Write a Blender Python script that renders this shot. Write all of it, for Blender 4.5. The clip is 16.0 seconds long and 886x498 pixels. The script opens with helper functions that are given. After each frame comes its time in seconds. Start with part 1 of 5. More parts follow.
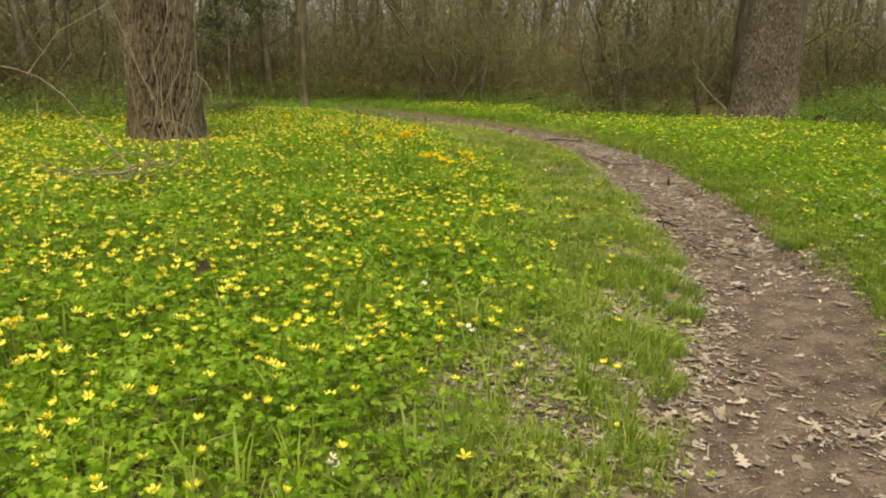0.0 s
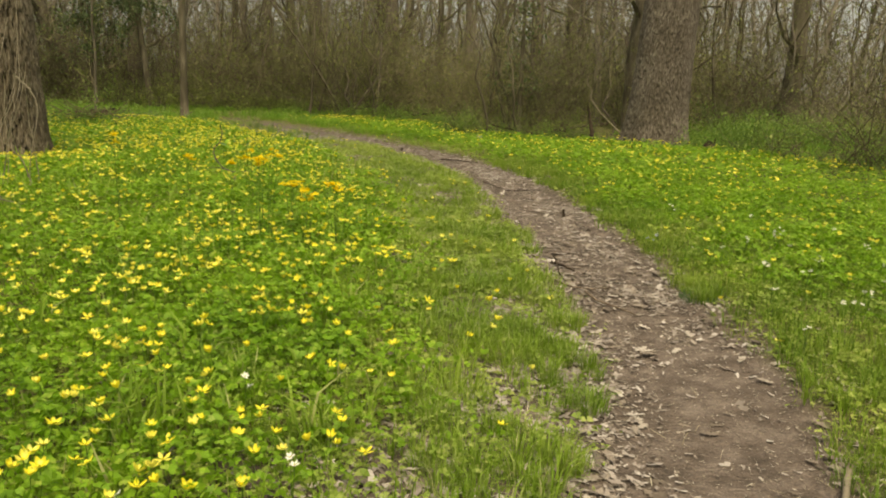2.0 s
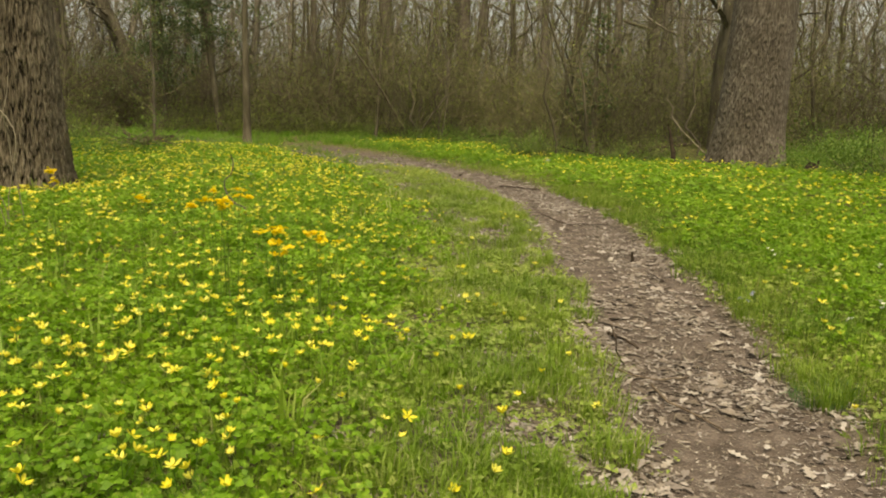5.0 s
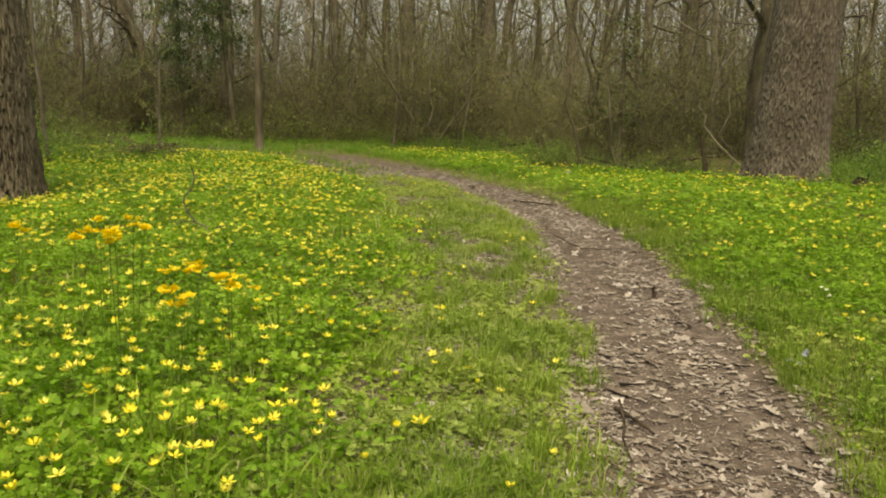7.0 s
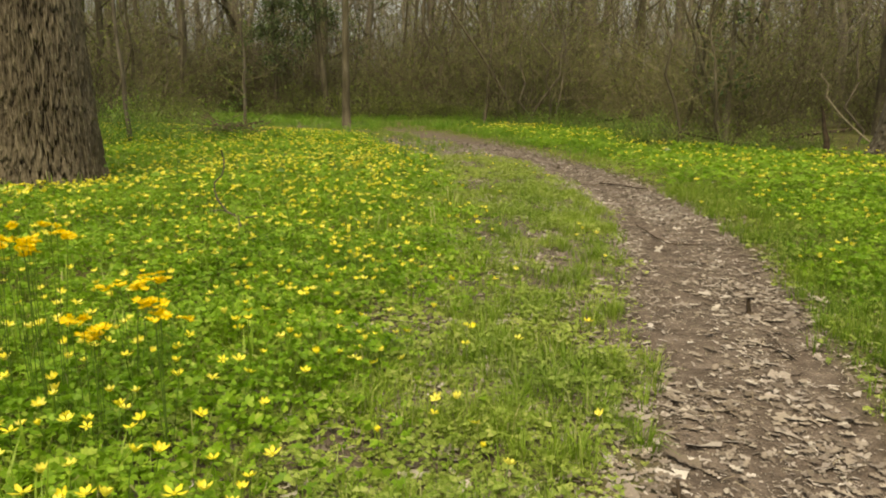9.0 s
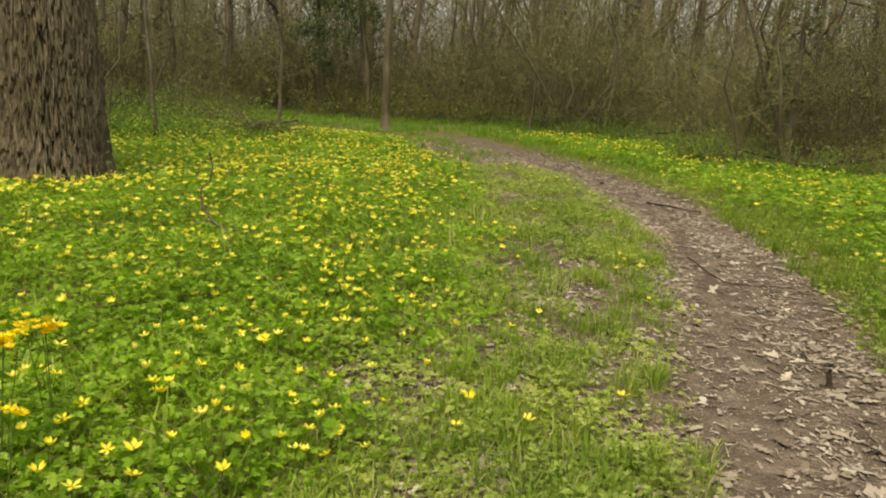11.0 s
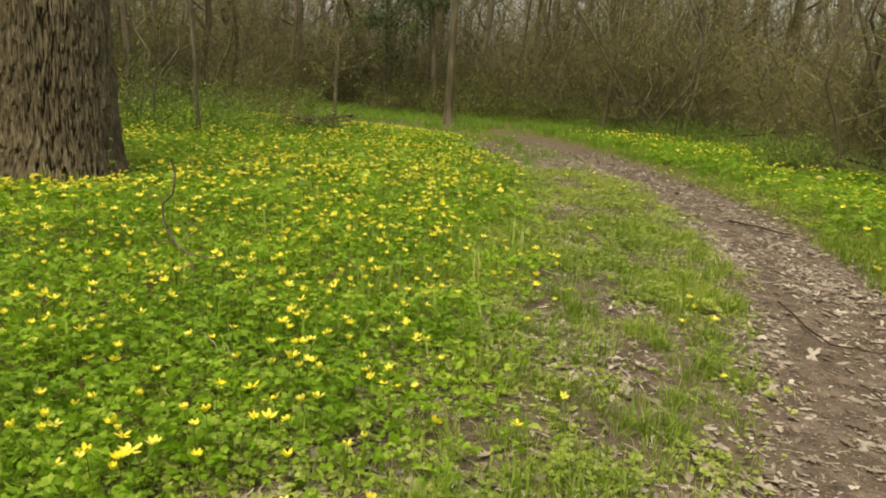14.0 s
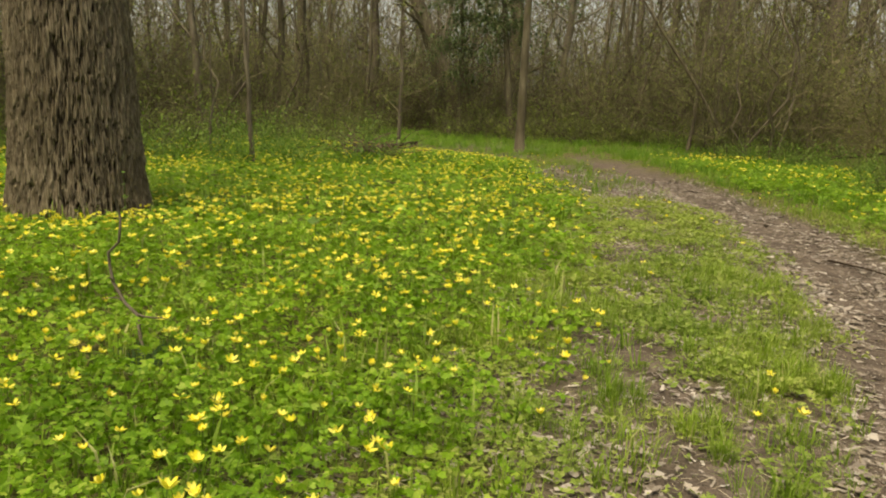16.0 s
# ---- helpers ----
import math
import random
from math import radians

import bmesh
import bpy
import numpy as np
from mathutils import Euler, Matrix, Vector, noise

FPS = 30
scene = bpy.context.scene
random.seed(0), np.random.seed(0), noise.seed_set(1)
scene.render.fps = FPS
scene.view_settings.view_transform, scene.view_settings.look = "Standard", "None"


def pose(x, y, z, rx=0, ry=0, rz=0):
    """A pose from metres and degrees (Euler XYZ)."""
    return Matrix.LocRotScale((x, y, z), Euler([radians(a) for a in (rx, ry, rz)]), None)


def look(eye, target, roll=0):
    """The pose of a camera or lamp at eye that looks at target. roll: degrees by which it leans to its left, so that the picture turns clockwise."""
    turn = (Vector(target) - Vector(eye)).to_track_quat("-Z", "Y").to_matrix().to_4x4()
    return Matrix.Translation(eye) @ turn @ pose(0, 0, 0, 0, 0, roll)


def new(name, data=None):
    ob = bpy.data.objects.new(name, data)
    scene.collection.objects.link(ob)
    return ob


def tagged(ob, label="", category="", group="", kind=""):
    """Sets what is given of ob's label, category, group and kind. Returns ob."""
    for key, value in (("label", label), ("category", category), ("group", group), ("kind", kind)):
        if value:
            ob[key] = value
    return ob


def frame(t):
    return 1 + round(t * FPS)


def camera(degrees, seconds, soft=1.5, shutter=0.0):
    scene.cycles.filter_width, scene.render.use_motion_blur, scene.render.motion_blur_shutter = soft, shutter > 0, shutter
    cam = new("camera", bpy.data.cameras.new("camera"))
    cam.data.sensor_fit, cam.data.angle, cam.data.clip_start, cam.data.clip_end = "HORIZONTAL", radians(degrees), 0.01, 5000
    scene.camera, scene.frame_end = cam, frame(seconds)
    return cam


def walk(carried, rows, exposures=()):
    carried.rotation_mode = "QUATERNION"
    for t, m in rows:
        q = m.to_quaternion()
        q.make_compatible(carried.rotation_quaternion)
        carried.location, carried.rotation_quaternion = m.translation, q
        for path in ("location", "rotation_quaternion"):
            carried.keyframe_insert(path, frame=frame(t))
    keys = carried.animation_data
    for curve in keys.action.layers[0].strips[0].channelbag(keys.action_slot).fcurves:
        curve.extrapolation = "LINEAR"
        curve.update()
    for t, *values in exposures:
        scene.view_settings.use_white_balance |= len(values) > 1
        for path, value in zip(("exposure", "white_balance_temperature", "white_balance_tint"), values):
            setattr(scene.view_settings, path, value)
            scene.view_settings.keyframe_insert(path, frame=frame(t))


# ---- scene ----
cam = camera(62.4, 16.0, 1.95)
METRES, EYE, TILT, LEAN, TURN = 7.0, 1.0, -13.7, 0.0, 0.0
ROWS = [
    (0.0, 0.0, 0.0, 0.0, 0.0, 0.0, -0.0),
    (0.5, 0.0187, 0.0353, 0.0134, -1.72, 2.68, 0.5),
    (1.0, 0.0272, 0.0635, 0.0169, -5.36, 2.76, 0.42),
    (1.5, 0.0303, 0.0942, 0.0258, -7.93, 0.22, 0.06),
    (2.0, 0.0353, 0.1195, 0.0351, -7.87, 0.93, -0.18),
    (2.5, 0.0494, 0.1528, 0.04, -4.58, 2.06, 0.9),
    (3.0, 0.0676, 0.182, 0.051, -2.68, 0.82, -0.34),
    (3.5, 0.0801, 0.2083, 0.0601, -4.32, 3.24, 0.22),
    (6.0, 0.1323, 0.3533, 0.0879, -0.08, 2.06, -0.96),
    (6.5, 0.1479, 0.389, 0.0981, -1.01, 3.8, -0.35),
    (7.0, 0.1543, 0.4211, 0.1052, 0.65, 3.07, -1.3),
    (7.5, 0.1592, 0.4522, 0.1114, 1.6, 2.18, -1.83),
    (8.0, 0.1675, 0.4784, 0.1146, 4.35, 1.85, -1.4),
    (8.5, 0.1854, 0.5089, 0.1221, 9.08, 0.5, -2.7),
    (9.0, 0.2, 0.5338, 0.1328, 8.61, 0.89, -2.33),
    (11.5, 0.2104, 0.6692, 0.1634, 14.12, 0.75, -6.67),
    (12.0, 0.2176, 0.691, 0.1687, 17.32, -0.27, -6.95),
    (12.5, 0.22, 0.7181, 0.1774, 18.16, 0.92, -6.65),
    (13.0, 0.2185, 0.7458, 0.1821, 18.91, 1.33, -6.95),
    (13.5, 0.2135, 0.7756, 0.1898, 19.84, -0.99, -7.04),
    (14.0, 0.2146, 0.7984, 0.1974, 17.67, -0.0, -7.15),
    (14.5, 0.2195, 0.8291, 0.2024, 19.98, 0.14, -7.6),
    (15.0, 0.226, 0.8632, 0.2117, 24.73, -1.83, -8.14),
    (15.5, 0.2271, 0.8971, 0.2206, 25.14, -0.51, -8.08),
    (16.0, 0.2251, 0.9262, 0.2264, 24.46, 1.05, -7.44),
]
walk(cam, [(t, pose(0, 0, EYE, TILT, LEAN, TURN) @ pose(METRES * x, METRES * y, METRES * z, 90 + pitch, roll, yaw)) for t, x, y, z, yaw, pitch, roll in ROWS],
     [(0.0, 0.39, 8100, 2), (16.0, 0.39, 8100, 2)])

# ---- light ----
SUN_EL, SUN_AZ = 66.0, 184.0          # degrees above the horizon; clockwise from straight ahead
world = bpy.data.worlds.new("sky")
scene.world = world
world.use_nodes = True
wn, wl = world.node_tree.nodes, world.node_tree.links
sky = wn.new("ShaderNodeTexSky")
sky.sky_type = "NISHITA"
sky.sun_disc = False
sky.sun_elevation = radians(SUN_EL)
sky.sun_rotation = radians(SUN_AZ)
sky.air_density, sky.dust_density, sky.ozone_density = 1.0, 8.0, 0.6
wn["Background"].inputs["Strength"].default_value = 0.085
wl.new(sky.outputs["Color"], wn["Background"].inputs["Color"])
# thin white cloud spread over the whole sky
cloud = wn.new("ShaderNodeBackground")
cloud.inputs["Color"].default_value, cloud.inputs["Strength"].default_value = (0.93, 0.965, 1.0, 1), 0.29
both_ = wn.new("ShaderNodeAddShader")
wl.new(wn["Background"].outputs[0], both_.inputs[0])
wl.new(cloud.outputs[0], both_.inputs[1])
wl.new(both_.outputs[0], wn["World Output"].inputs["Surface"])
sun = new("sun", bpy.data.lights.new("sun", "SUN"))
sun.data.energy, sun.data.angle, sun.data.color = 1.9, radians(32), (1.0, 0.91, 0.74)
a, e = radians(SUN_AZ), radians(SUN_EL)
sun.matrix_world = look((0, 0, 30), (-math.sin(a) * math.cos(e), -math.cos(a) * math.cos(e), 30 - math.sin(e)))

# ---- materials ----


def node_mat(name):
    m = bpy.data.materials.new(name)
    m.use_nodes = True
    return m, m.node_tree.nodes, m.node_tree.links, m.node_tree.nodes["Principled BSDF"]


def ramp(nodes, links, fac, stops):
    r = nodes.new("ShaderNodeValToRGB")
    while len(r.color_ramp.elements) < len(stops):
        r.color_ramp.elements.new(0.5)
    for el, (p, c) in zip(r.color_ramp.elements, stops):
        el.position, el.color = p, (*c, 1)
    links.new(fac, r.inputs["Fac"])
    return r.outputs["Color"]


def noise_tex(nodes, links, scale, detail=4.0, stretch=None):
    t = nodes.new("ShaderNodeTexCoord")
    n = nodes.new("ShaderNodeTexNoise")
    n.inputs["Scale"].default_value, n.inputs["Detail"].default_value = scale, detail
    if stretch:
        mp = nodes.new("ShaderNodeMapping")
        mp.inputs["Scale"].default_value = stretch
        links.new(t.outputs["Object"], mp.inputs["Vector"])
        links.new(mp.outputs["Vector"], n.inputs["Vector"])
    else:
        links.new(t.outputs["Object"], n.inputs["Vector"])
    return n.outputs["Fac"]


def mixed(nodes, links, kind, fac, c1, c2):
    m = nodes.new("ShaderNodeMix")
    m.data_type, m.blend_type = "RGBA", kind
    for sock, v in ((m.inputs[0], fac), (m.inputs[6], c1), (m.inputs[7], c2)):
        if isinstance(v, (int, float)):
            sock.default_value = v
        elif isinstance(v, tuple):
            sock.default_value = (*v, 1)
        else:
            links.new(v, sock)
    return m.outputs[2]


def bumped(nodes, links, bsdf, height, strength, distance):
    b = nodes.new("ShaderNodeBump")
    b.inputs["Strength"].default_value, b.inputs["Distance"].default_value = strength, distance
    links.new(height, b.inputs["Height"])
    links.new(b.outputs["Normal"], bsdf.inputs["Normal"])


def leaf_mat(name, stops, rough=0.55, glow=0.35, patch=1.4, single=False, patch_mul=(0.72, 0.8, 0.75)):
    """Thin leaf or petal: colour varies leaf by leaf and by patches; light passes through."""
    m, n, l, b = node_mat(name)
    g = n.new("ShaderNodeObjectInfo" if single else "ShaderNodeNewGeometry")
    col = ramp(n, l, g.outputs["Random" if single else "Random Per Island"], stops)
    big = noise_tex(n, l, patch, 3)
    big = ramp(n, l, big, [(0.36, patch_mul), (0.62, (1, 1, 1))])
    col = mixed(n, l, "MULTIPLY", 1.0, col, big)
    fine = ramp(n, l, noise_tex(n, l, 160, 2), [(0.3, (0.8, 0.82, 0.8)), (0.7, (1.1, 1.08, 1.1))])
    col = mixed(n, l, "MULTIPLY", 1.0, col, fine)
    l.new(col, b.inputs["Base Color"])
    b.inputs["Roughness"].default_value = rough
    b.inputs["Specular IOR Level"].default_value = 0.3
    t = n.new("ShaderNodeBsdfTranslucent")
    l.new(col, t.inputs["Color"])
    mx = n.new("ShaderNodeMixShader")
    mx.inputs[0].default_value = glow
    l.new(b.outputs[0], mx.inputs[1])
    l.new(t.outputs[0], mx.inputs[2])
    l.new(mx.outputs[0], n["Material Output"].inputs["Surface"])
    return m


def bark_mat(name, stops, scale, stretch, rough=0.9, moss=None, depth=0.02, crest_shade=None):
    m, n, l, b = node_mat(name)
    f = noise_tex(n, l, scale, 6, stretch)
    col = ramp(n, l, f, stops)
    stain = ramp(n, l, noise_tex(n, l, 1.3, 4), [(0.35, (0.62, 0.6, 0.55)), (0.65, (1.05, 1.03, 1.0))])
    col = mixed(n, l, "MULTIPLY", 1.0, col, stain)
    if moss:
        mk = ramp(n, l, noise_tex(n, l, 2.6, 5), [(0.56, (0, 0, 0)), (0.72, (0.65, 0.65, 0.65))])
        col = mixed(n, l, "MIX", mk, col, moss)
    if crest_shade:
        # weathered paler plate faces; the shade in the furrows is painted dark
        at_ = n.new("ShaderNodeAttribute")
        at_.attribute_name = "crest_shade"
        col = mixed(n, l, "MIX", ramp(n, l, at_.outputs["Fac"], [(0.10, (0, 0, 0)), (0.42, (0.55, 0.55, 0.55)), (0.85, (1, 1, 1))]), crest_shade, col)
    l.new(col, b.inputs["Base Color"])
    b.inputs["Roughness"].default_value = rough
    b.inputs["Specular IOR Level"].default_value = 0.2
    bumped(n, l, b, f, 0.9, depth)
    return m


M_LEAF = leaf_mat("celandine leaf", [(0.0, (0.165, 0.30, 0.021)), (0.4, (0.25, 0.44, 0.034)), (0.8, (0.335, 0.54, 0.047)), (1.0, (0.48, 0.60, 0.105))], 0.5, 0.5)
M_WEED = leaf_mat("low weed leaf", [(0.0, (0.22, 0.31, 0.045)), (0.5, (0.34, 0.44, 0.085)), (1.0, (0.48, 0.52, 0.16))], 0.6, 0.35)
M_GRASS = leaf_mat("grass blade", [(0.0, (0.17, 0.27, 0.026)), (0.5, (0.27, 0.40, 0.046)), (0.85, (0.35, 0.46, 0.085)), (1.0, (0.52, 0.49, 0.24))], 0.5, 0.4)
M_STEM = leaf_mat("green stem", [(0.0, (0.09, 0.18, 0.02)), (1.0, (0.16, 0.24, 0.05))], 0.5, 0.2)
M_YELLOW = leaf_mat("yellow petal", [(0.0, (0.88, 0.79, 0.07)), (0.5, (0.90, 0.82, 0.09)), (1.0, (0.92, 0.88, 0.22))], 0.3, 0.25, 3.0, False, (0.92, 0.9, 0.85))
M_YELLOW1 = leaf_mat("yellow petal of one flower", [(0.0, (0.87, 0.79, 0.06)), (0.5, (0.90, 0.81, 0.07)), (1.0, (0.92, 0.87, 0.18))], 0.3, 0.25, 3.0, True, (0.92, 0.9, 0.85))
M_CENTRE = leaf_mat("flower centre", [(0.0, (0.62, 0.52, 0.03)), (1.0, (0.80, 0.66, 0.04))], 0.7, 0.1)
M_ORANGE = leaf_mat("golden orange petal", [(0.0, (0.92, 0.68, 0.015)), (0.6, (0.94, 0.76, 0.03)), (1.0, (0.95, 0.82, 0.06))], 0.45, 0.3, 3.0, False, (0.9, 0.85, 0.85))
M_WHITE = leaf_mat("white petal", [(0.0, (0.75, 0.74, 0.66)), (1.0, (0.85, 0.85, 0.80))], 0.5, 0.2, 3.0, False, (0.95, 0.95, 0.92))
M_VIOLET = leaf_mat("pale violet petal", [(0.0, (0.35, 0.36, 0.62)), (1.0, (0.46, 0.47, 0.72))], 0.5, 0.2)
DEAD = [(0.0, (0.14, 0.111, 0.086)), (0.35, (0.26, 0.217, 0.178)), (0.75, (0.38, 0.332, 0.285)), (1.0, (0.53, 0.485, 0.43))]
M_DEAD = leaf_mat("dry fallen leaf", DEAD, 0.75, 0.08, 2.0, False, (0.8, 0.78, 0.75))
M_SCRAP = leaf_mat("bleached leaf scrap", [(0.0, (0.16, 0.13, 0.105)), (0.4, (0.30, 0.26, 0.234)), (0.75, (0.42, 0.376, 0.343)), (1.0, (0.58, 0.54, 0.505))], 0.75, 0.08, 2.0, False, (0.8, 0.78, 0.75))
M_STRAW = leaf_mat("bleached straw", [(0.0, (0.24, 0.20, 0.14)), (0.5, (0.40, 0.35, 0.26)), (1.0, (0.58, 0.53, 0.42))], 0.7, 0.1, 2.0, False, (0.85, 0.83, 0.8))
M_DEAD1 = leaf_mat("dry fallen oak leaf", DEAD, 0.75, 0.08, 2.0, True, (0.8, 0.78, 0.75))
M_BRUSHLEAF = leaf_mat("young thicket leaf", [(0.0, (0.165, 0.195, 0.05)), (0.5, (0.24, 0.285, 0.067)), (1.0, (0.34, 0.39, 0.115))], 0.6, 0.4, 0.25, False, (0.62, 0.62, 0.6))
M_SPRING = leaf_mat("spring shrub leaf", [(0.0, (0.16, 0.20, 0.04)), (0.5, (0.22, 0.28, 0.055)), (1.0, (0.32, 0.37, 0.10))], 0.6, 0.4, 0.3)
M_RICH = leaf_mat("rich green grass blade", [(0.0, (0.13, 0.27, 0.028)), (0.5, (0.21, 0.40, 0.043)), (1.0, (0.32, 0.48, 0.08))], 0.5, 0.4)
# lush green verge grass, its colour darkened to stand for shade
M_VERGE_SHADED = leaf_mat("lush verge grass blade with shade in its colour", [(0.0, (0.13, 0.22, 0.022)), (0.5, (0.215, 0.335, 0.036)), (0.93, (0.29, 0.40, 0.06)), (1.0, (0.42, 0.40, 0.17))], 0.5, 0.4)
M_BLUEHERB = leaf_mat("blue-green herb leaf", [(0.0, (0.09, 0.165, 0.06)), (0.6, (0.14, 0.24, 0.09)), (1.0, (0.21, 0.31, 0.14))], 0.6, 0.3)
M_HERB = leaf_mat("green shrub leaf", [(0.0, (0.12, 0.21, 0.03)), (0.6, (0.20, 0.32, 0.05)), (1.0, (0.32, 0.42, 0.10))], 0.5, 0.35)
M_IVY = leaf_mat("dark evergreen leaf", [(0.0, (0.06, 0.09, 0.032)), (0.6, (0.11, 0.155, 0.058)), (1.0, (0.19, 0.235, 0.105))], 0.62, 0.25)
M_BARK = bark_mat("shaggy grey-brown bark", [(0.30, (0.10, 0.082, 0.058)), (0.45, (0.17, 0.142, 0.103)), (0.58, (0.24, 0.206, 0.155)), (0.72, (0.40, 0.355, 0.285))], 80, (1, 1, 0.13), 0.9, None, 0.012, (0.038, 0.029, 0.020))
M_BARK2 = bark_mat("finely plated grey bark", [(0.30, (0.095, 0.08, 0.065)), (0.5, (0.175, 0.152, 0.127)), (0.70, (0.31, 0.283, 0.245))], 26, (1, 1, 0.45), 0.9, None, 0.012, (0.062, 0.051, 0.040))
M_TRUNK = bark_mat("woodland trunk bark", [(0.3, (0.08, 0.07, 0.049)), (0.55, (0.138, 0.123, 0.088)), (0.8, (0.23, 0.207, 0.155))], 10, (1, 1, 0.2), 0.95, (0.085, 0.09, 0.03), 0.02)
M_PALE = bark_mat("pale smooth trunk bark", [(0.3, (0.11, 0.095, 0.074)), (0.55, (0.175, 0.152, 0.122)), (0.8, (0.26, 0.23, 0.19))], 12, (1, 1, 0.3), 0.9, (0.12, 0.12, 0.06), 0.01)
M_TWIG = bark_mat("brown thicket twig", [(0.3, (0.165, 0.146, 0.089)), (0.6, (0.25, 0.227, 0.138)), (0.8, (0.36, 0.332, 0.217))], 5, None, 0.9, (0.13, 0.14, 0.045), 0.004)
# air haze over the distant wood is put into this paler bark colour
M_HAZE = bark_mat("grey-brown distant bark paled for haze", [(0.3, (0.17, 0.15, 0.118)), (0.6, (0.25, 0.226, 0.185)), (0.8, (0.34, 0.31, 0.265))], 5, None, 0.9, (0.17, 0.165, 0.085), 0.004)
M_VINE = bark_mat("pale dry vine", [(0.3, (0.22, 0.19, 0.145)), (0.7, (0.40, 0.355, 0.285))], 25, None, 0.85, None, 0.003)
M_WOOD = bark_mat("weathered dead wood", [(0.3, (0.09, 0.065, 0.045)), (0.6, (0.2, 0.155, 0.115)), (0.8, (0.33, 0.27, 0.21))], 22, (1, 1, 1), 0.9, None, 0.006)
M_DARKWOOD = bark_mat("dark rotten wood", [(0.3, (0.03, 0.022, 0.016)), (0.7, (0.10, 0.075, 0.055))], 14, None, 0.9, None, 0.01)

M_PALESTONE = bark_mat("pale stone", [(0.3, (0.4, 0.39, 0.37)), (0.7, (0.62, 0.61, 0.58))], 12, None, 0.85, None, 0.004)

# trodden soil, with leaf mould and moss away from the path
M_SOIL, n, l, b = node_mat("woodland soil")
att = n.new("ShaderNodeAttribute")
att.attribute_name = "trodden"
soil = ramp(n, l, noise_tex(n, l, 9, 8), [(0.28, (0.080, 0.065, 0.055)), (0.5, (0.140, 0.113, 0.096)), (0.72, (0.215, 0.178, 0.156))])
grit = ramp(n, l, noise_tex(n, l, 130, 5), [(0.35, (0.7, 0.68, 0.66)), (0.66, (1.18, 1.16, 1.14))])
soil = mixed(n, l, "MULTIPLY", 1.0, soil, grit)
mould = ramp(n, l, noise_tex(n, l, 26, 8), [(0.3, (0.065, 0.07, 0.022)), (0.5, (0.12, 0.115, 0.045)), (0.7, (0.20, 0.17, 0.10))])
green = ramp(n, l, noise_tex(n, l, 3.5, 5), [(0.4, (0, 0, 0)), (0.66, (0.42, 0.42, 0.42))])
mould = mixed(n, l, "MIX", green, mould, (0.11, 0.17, 0.03))
mould = mixed(n, l, "MULTIPLY", 1.0, mould, ramp(n, l, noise_tex(n, l, 75, 6), [(0.36, (0.5, 0.48, 0.45)), (0.64, (1.45, 1.4, 1.35))]))
l.new(mixed(n, l, "MIX", att.outputs["Fac"], mould, soil), b.inputs["Base Color"])
b.inputs["Roughness"].default_value = 0.95
b.inputs["Specular IOR Level"].default_value = 0.15
bumped(n, l, b, noise_tex(n, l, 45, 8), 1.0, 0.03)

# ---- plan: the path, the lie of the land, where things grow ----
rng = np.random.default_rng(7)
WAY = np.array([(-1.6, -9), (-0.9, -4), (-0.1, -0.5), (0.75, 1.3), (1.35, 2.6), (1.66, 3.3), (1.92, 4.2), (2.06, 5.2), (2.18, 6.2), (2.27, 7.2), (2.36, 8.5), (2.42, 9.6), (2.38, 11.2),
                (2.2, 12.6), (1.95, 13.7), (1.5, 15.2), (0.4, 17.7), (-0.4, 19.4), (-1.9, 22.3), (-3.3, 24.4), (-5.6, 26.2), (-9.0, 27.2), (-14, 27.0), (-24, 25), (-45, 22)], float)
s_way = np.r_[0, np.cumsum(np.hypot(*np.diff(WAY, axis=0).T))]
s_fine = np.linspace(0, s_way[-1], 900)


def smooth_line(s, v):
    fine = np.interp(s_fine, s, v)
    return np.convolve(np.pad(fine, 8, mode="edge"), np.ones(17) / 17, mode="valid")


LINE = np.stack([smooth_line(s_way, WAY[:, 0]), smooth_line(s_way, WAY[:, 1])], 1)
TANG = np.gradient(LINE, axis=0)
TANG /= np.linalg.norm(TANG, axis=1)[:, None]


def side(x, y):
    """Metres from the path's middle line, positive to its left."""
    x, y = np.atleast_1d(np.asarray(x, float)), np.atleast_1d(np.asarray(y, float))
    out = np.empty(x.size)
    for k in range(0, x.size, 20000):
        px, py = x.ravel()[k:k + 20000], y.ravel()[k:k + 20000]
        d = (px[:, None] - LINE[None, ::3, 0]) ** 2 + (py[:, None] - LINE[None, ::3, 1]) ** 2
        j = d.argmin(1) * 3
        cross = TANG[j, 0] * (py - LINE[j, 1]) - TANG[j, 1] * (px - LINE[j, 0])
        out[k:k + 20000] = np.sign(cross) * np.sqrt(d.min(1))
    return out.reshape(x.shape)


def vnoise(x, y, s, seed=0):
    """Smooth value noise, 0 to 1, with cells of s metres."""
    x, y = np.asarray(x, float) / s + 1000, np.asarray(y, float) / s + 1000
    i, j = np.floor(x).astype(np.int64), np.floor(y).astype(np.int64)
    u, v = x - i, y - j
    u, v = u * u * (3 - 2 * u), v * v * (3 - 2 * v)

    def h(p, q):
        k = (p * 374761393 + q * 668265263 + seed * 1442695041) & 0x7FFFFFFF
        k = ((k ^ (k >> 13)) * 1274126177) & 0x7FFFFFFF
        return ((k ^ (k >> 16)) & 0xFFFF) / 65535.0
    return (h(i, j) * (1 - u) + h(i + 1, j) * u) * (1 - v) + (h(i, j + 1) * (1 - u) + h(i + 1, j + 1) * u) * v


def step(a, b, x):
    t = np.clip((np.asarray(x, float) - a) / (b - a), 0, 1)
    return t * t * (3 - 2 * t)


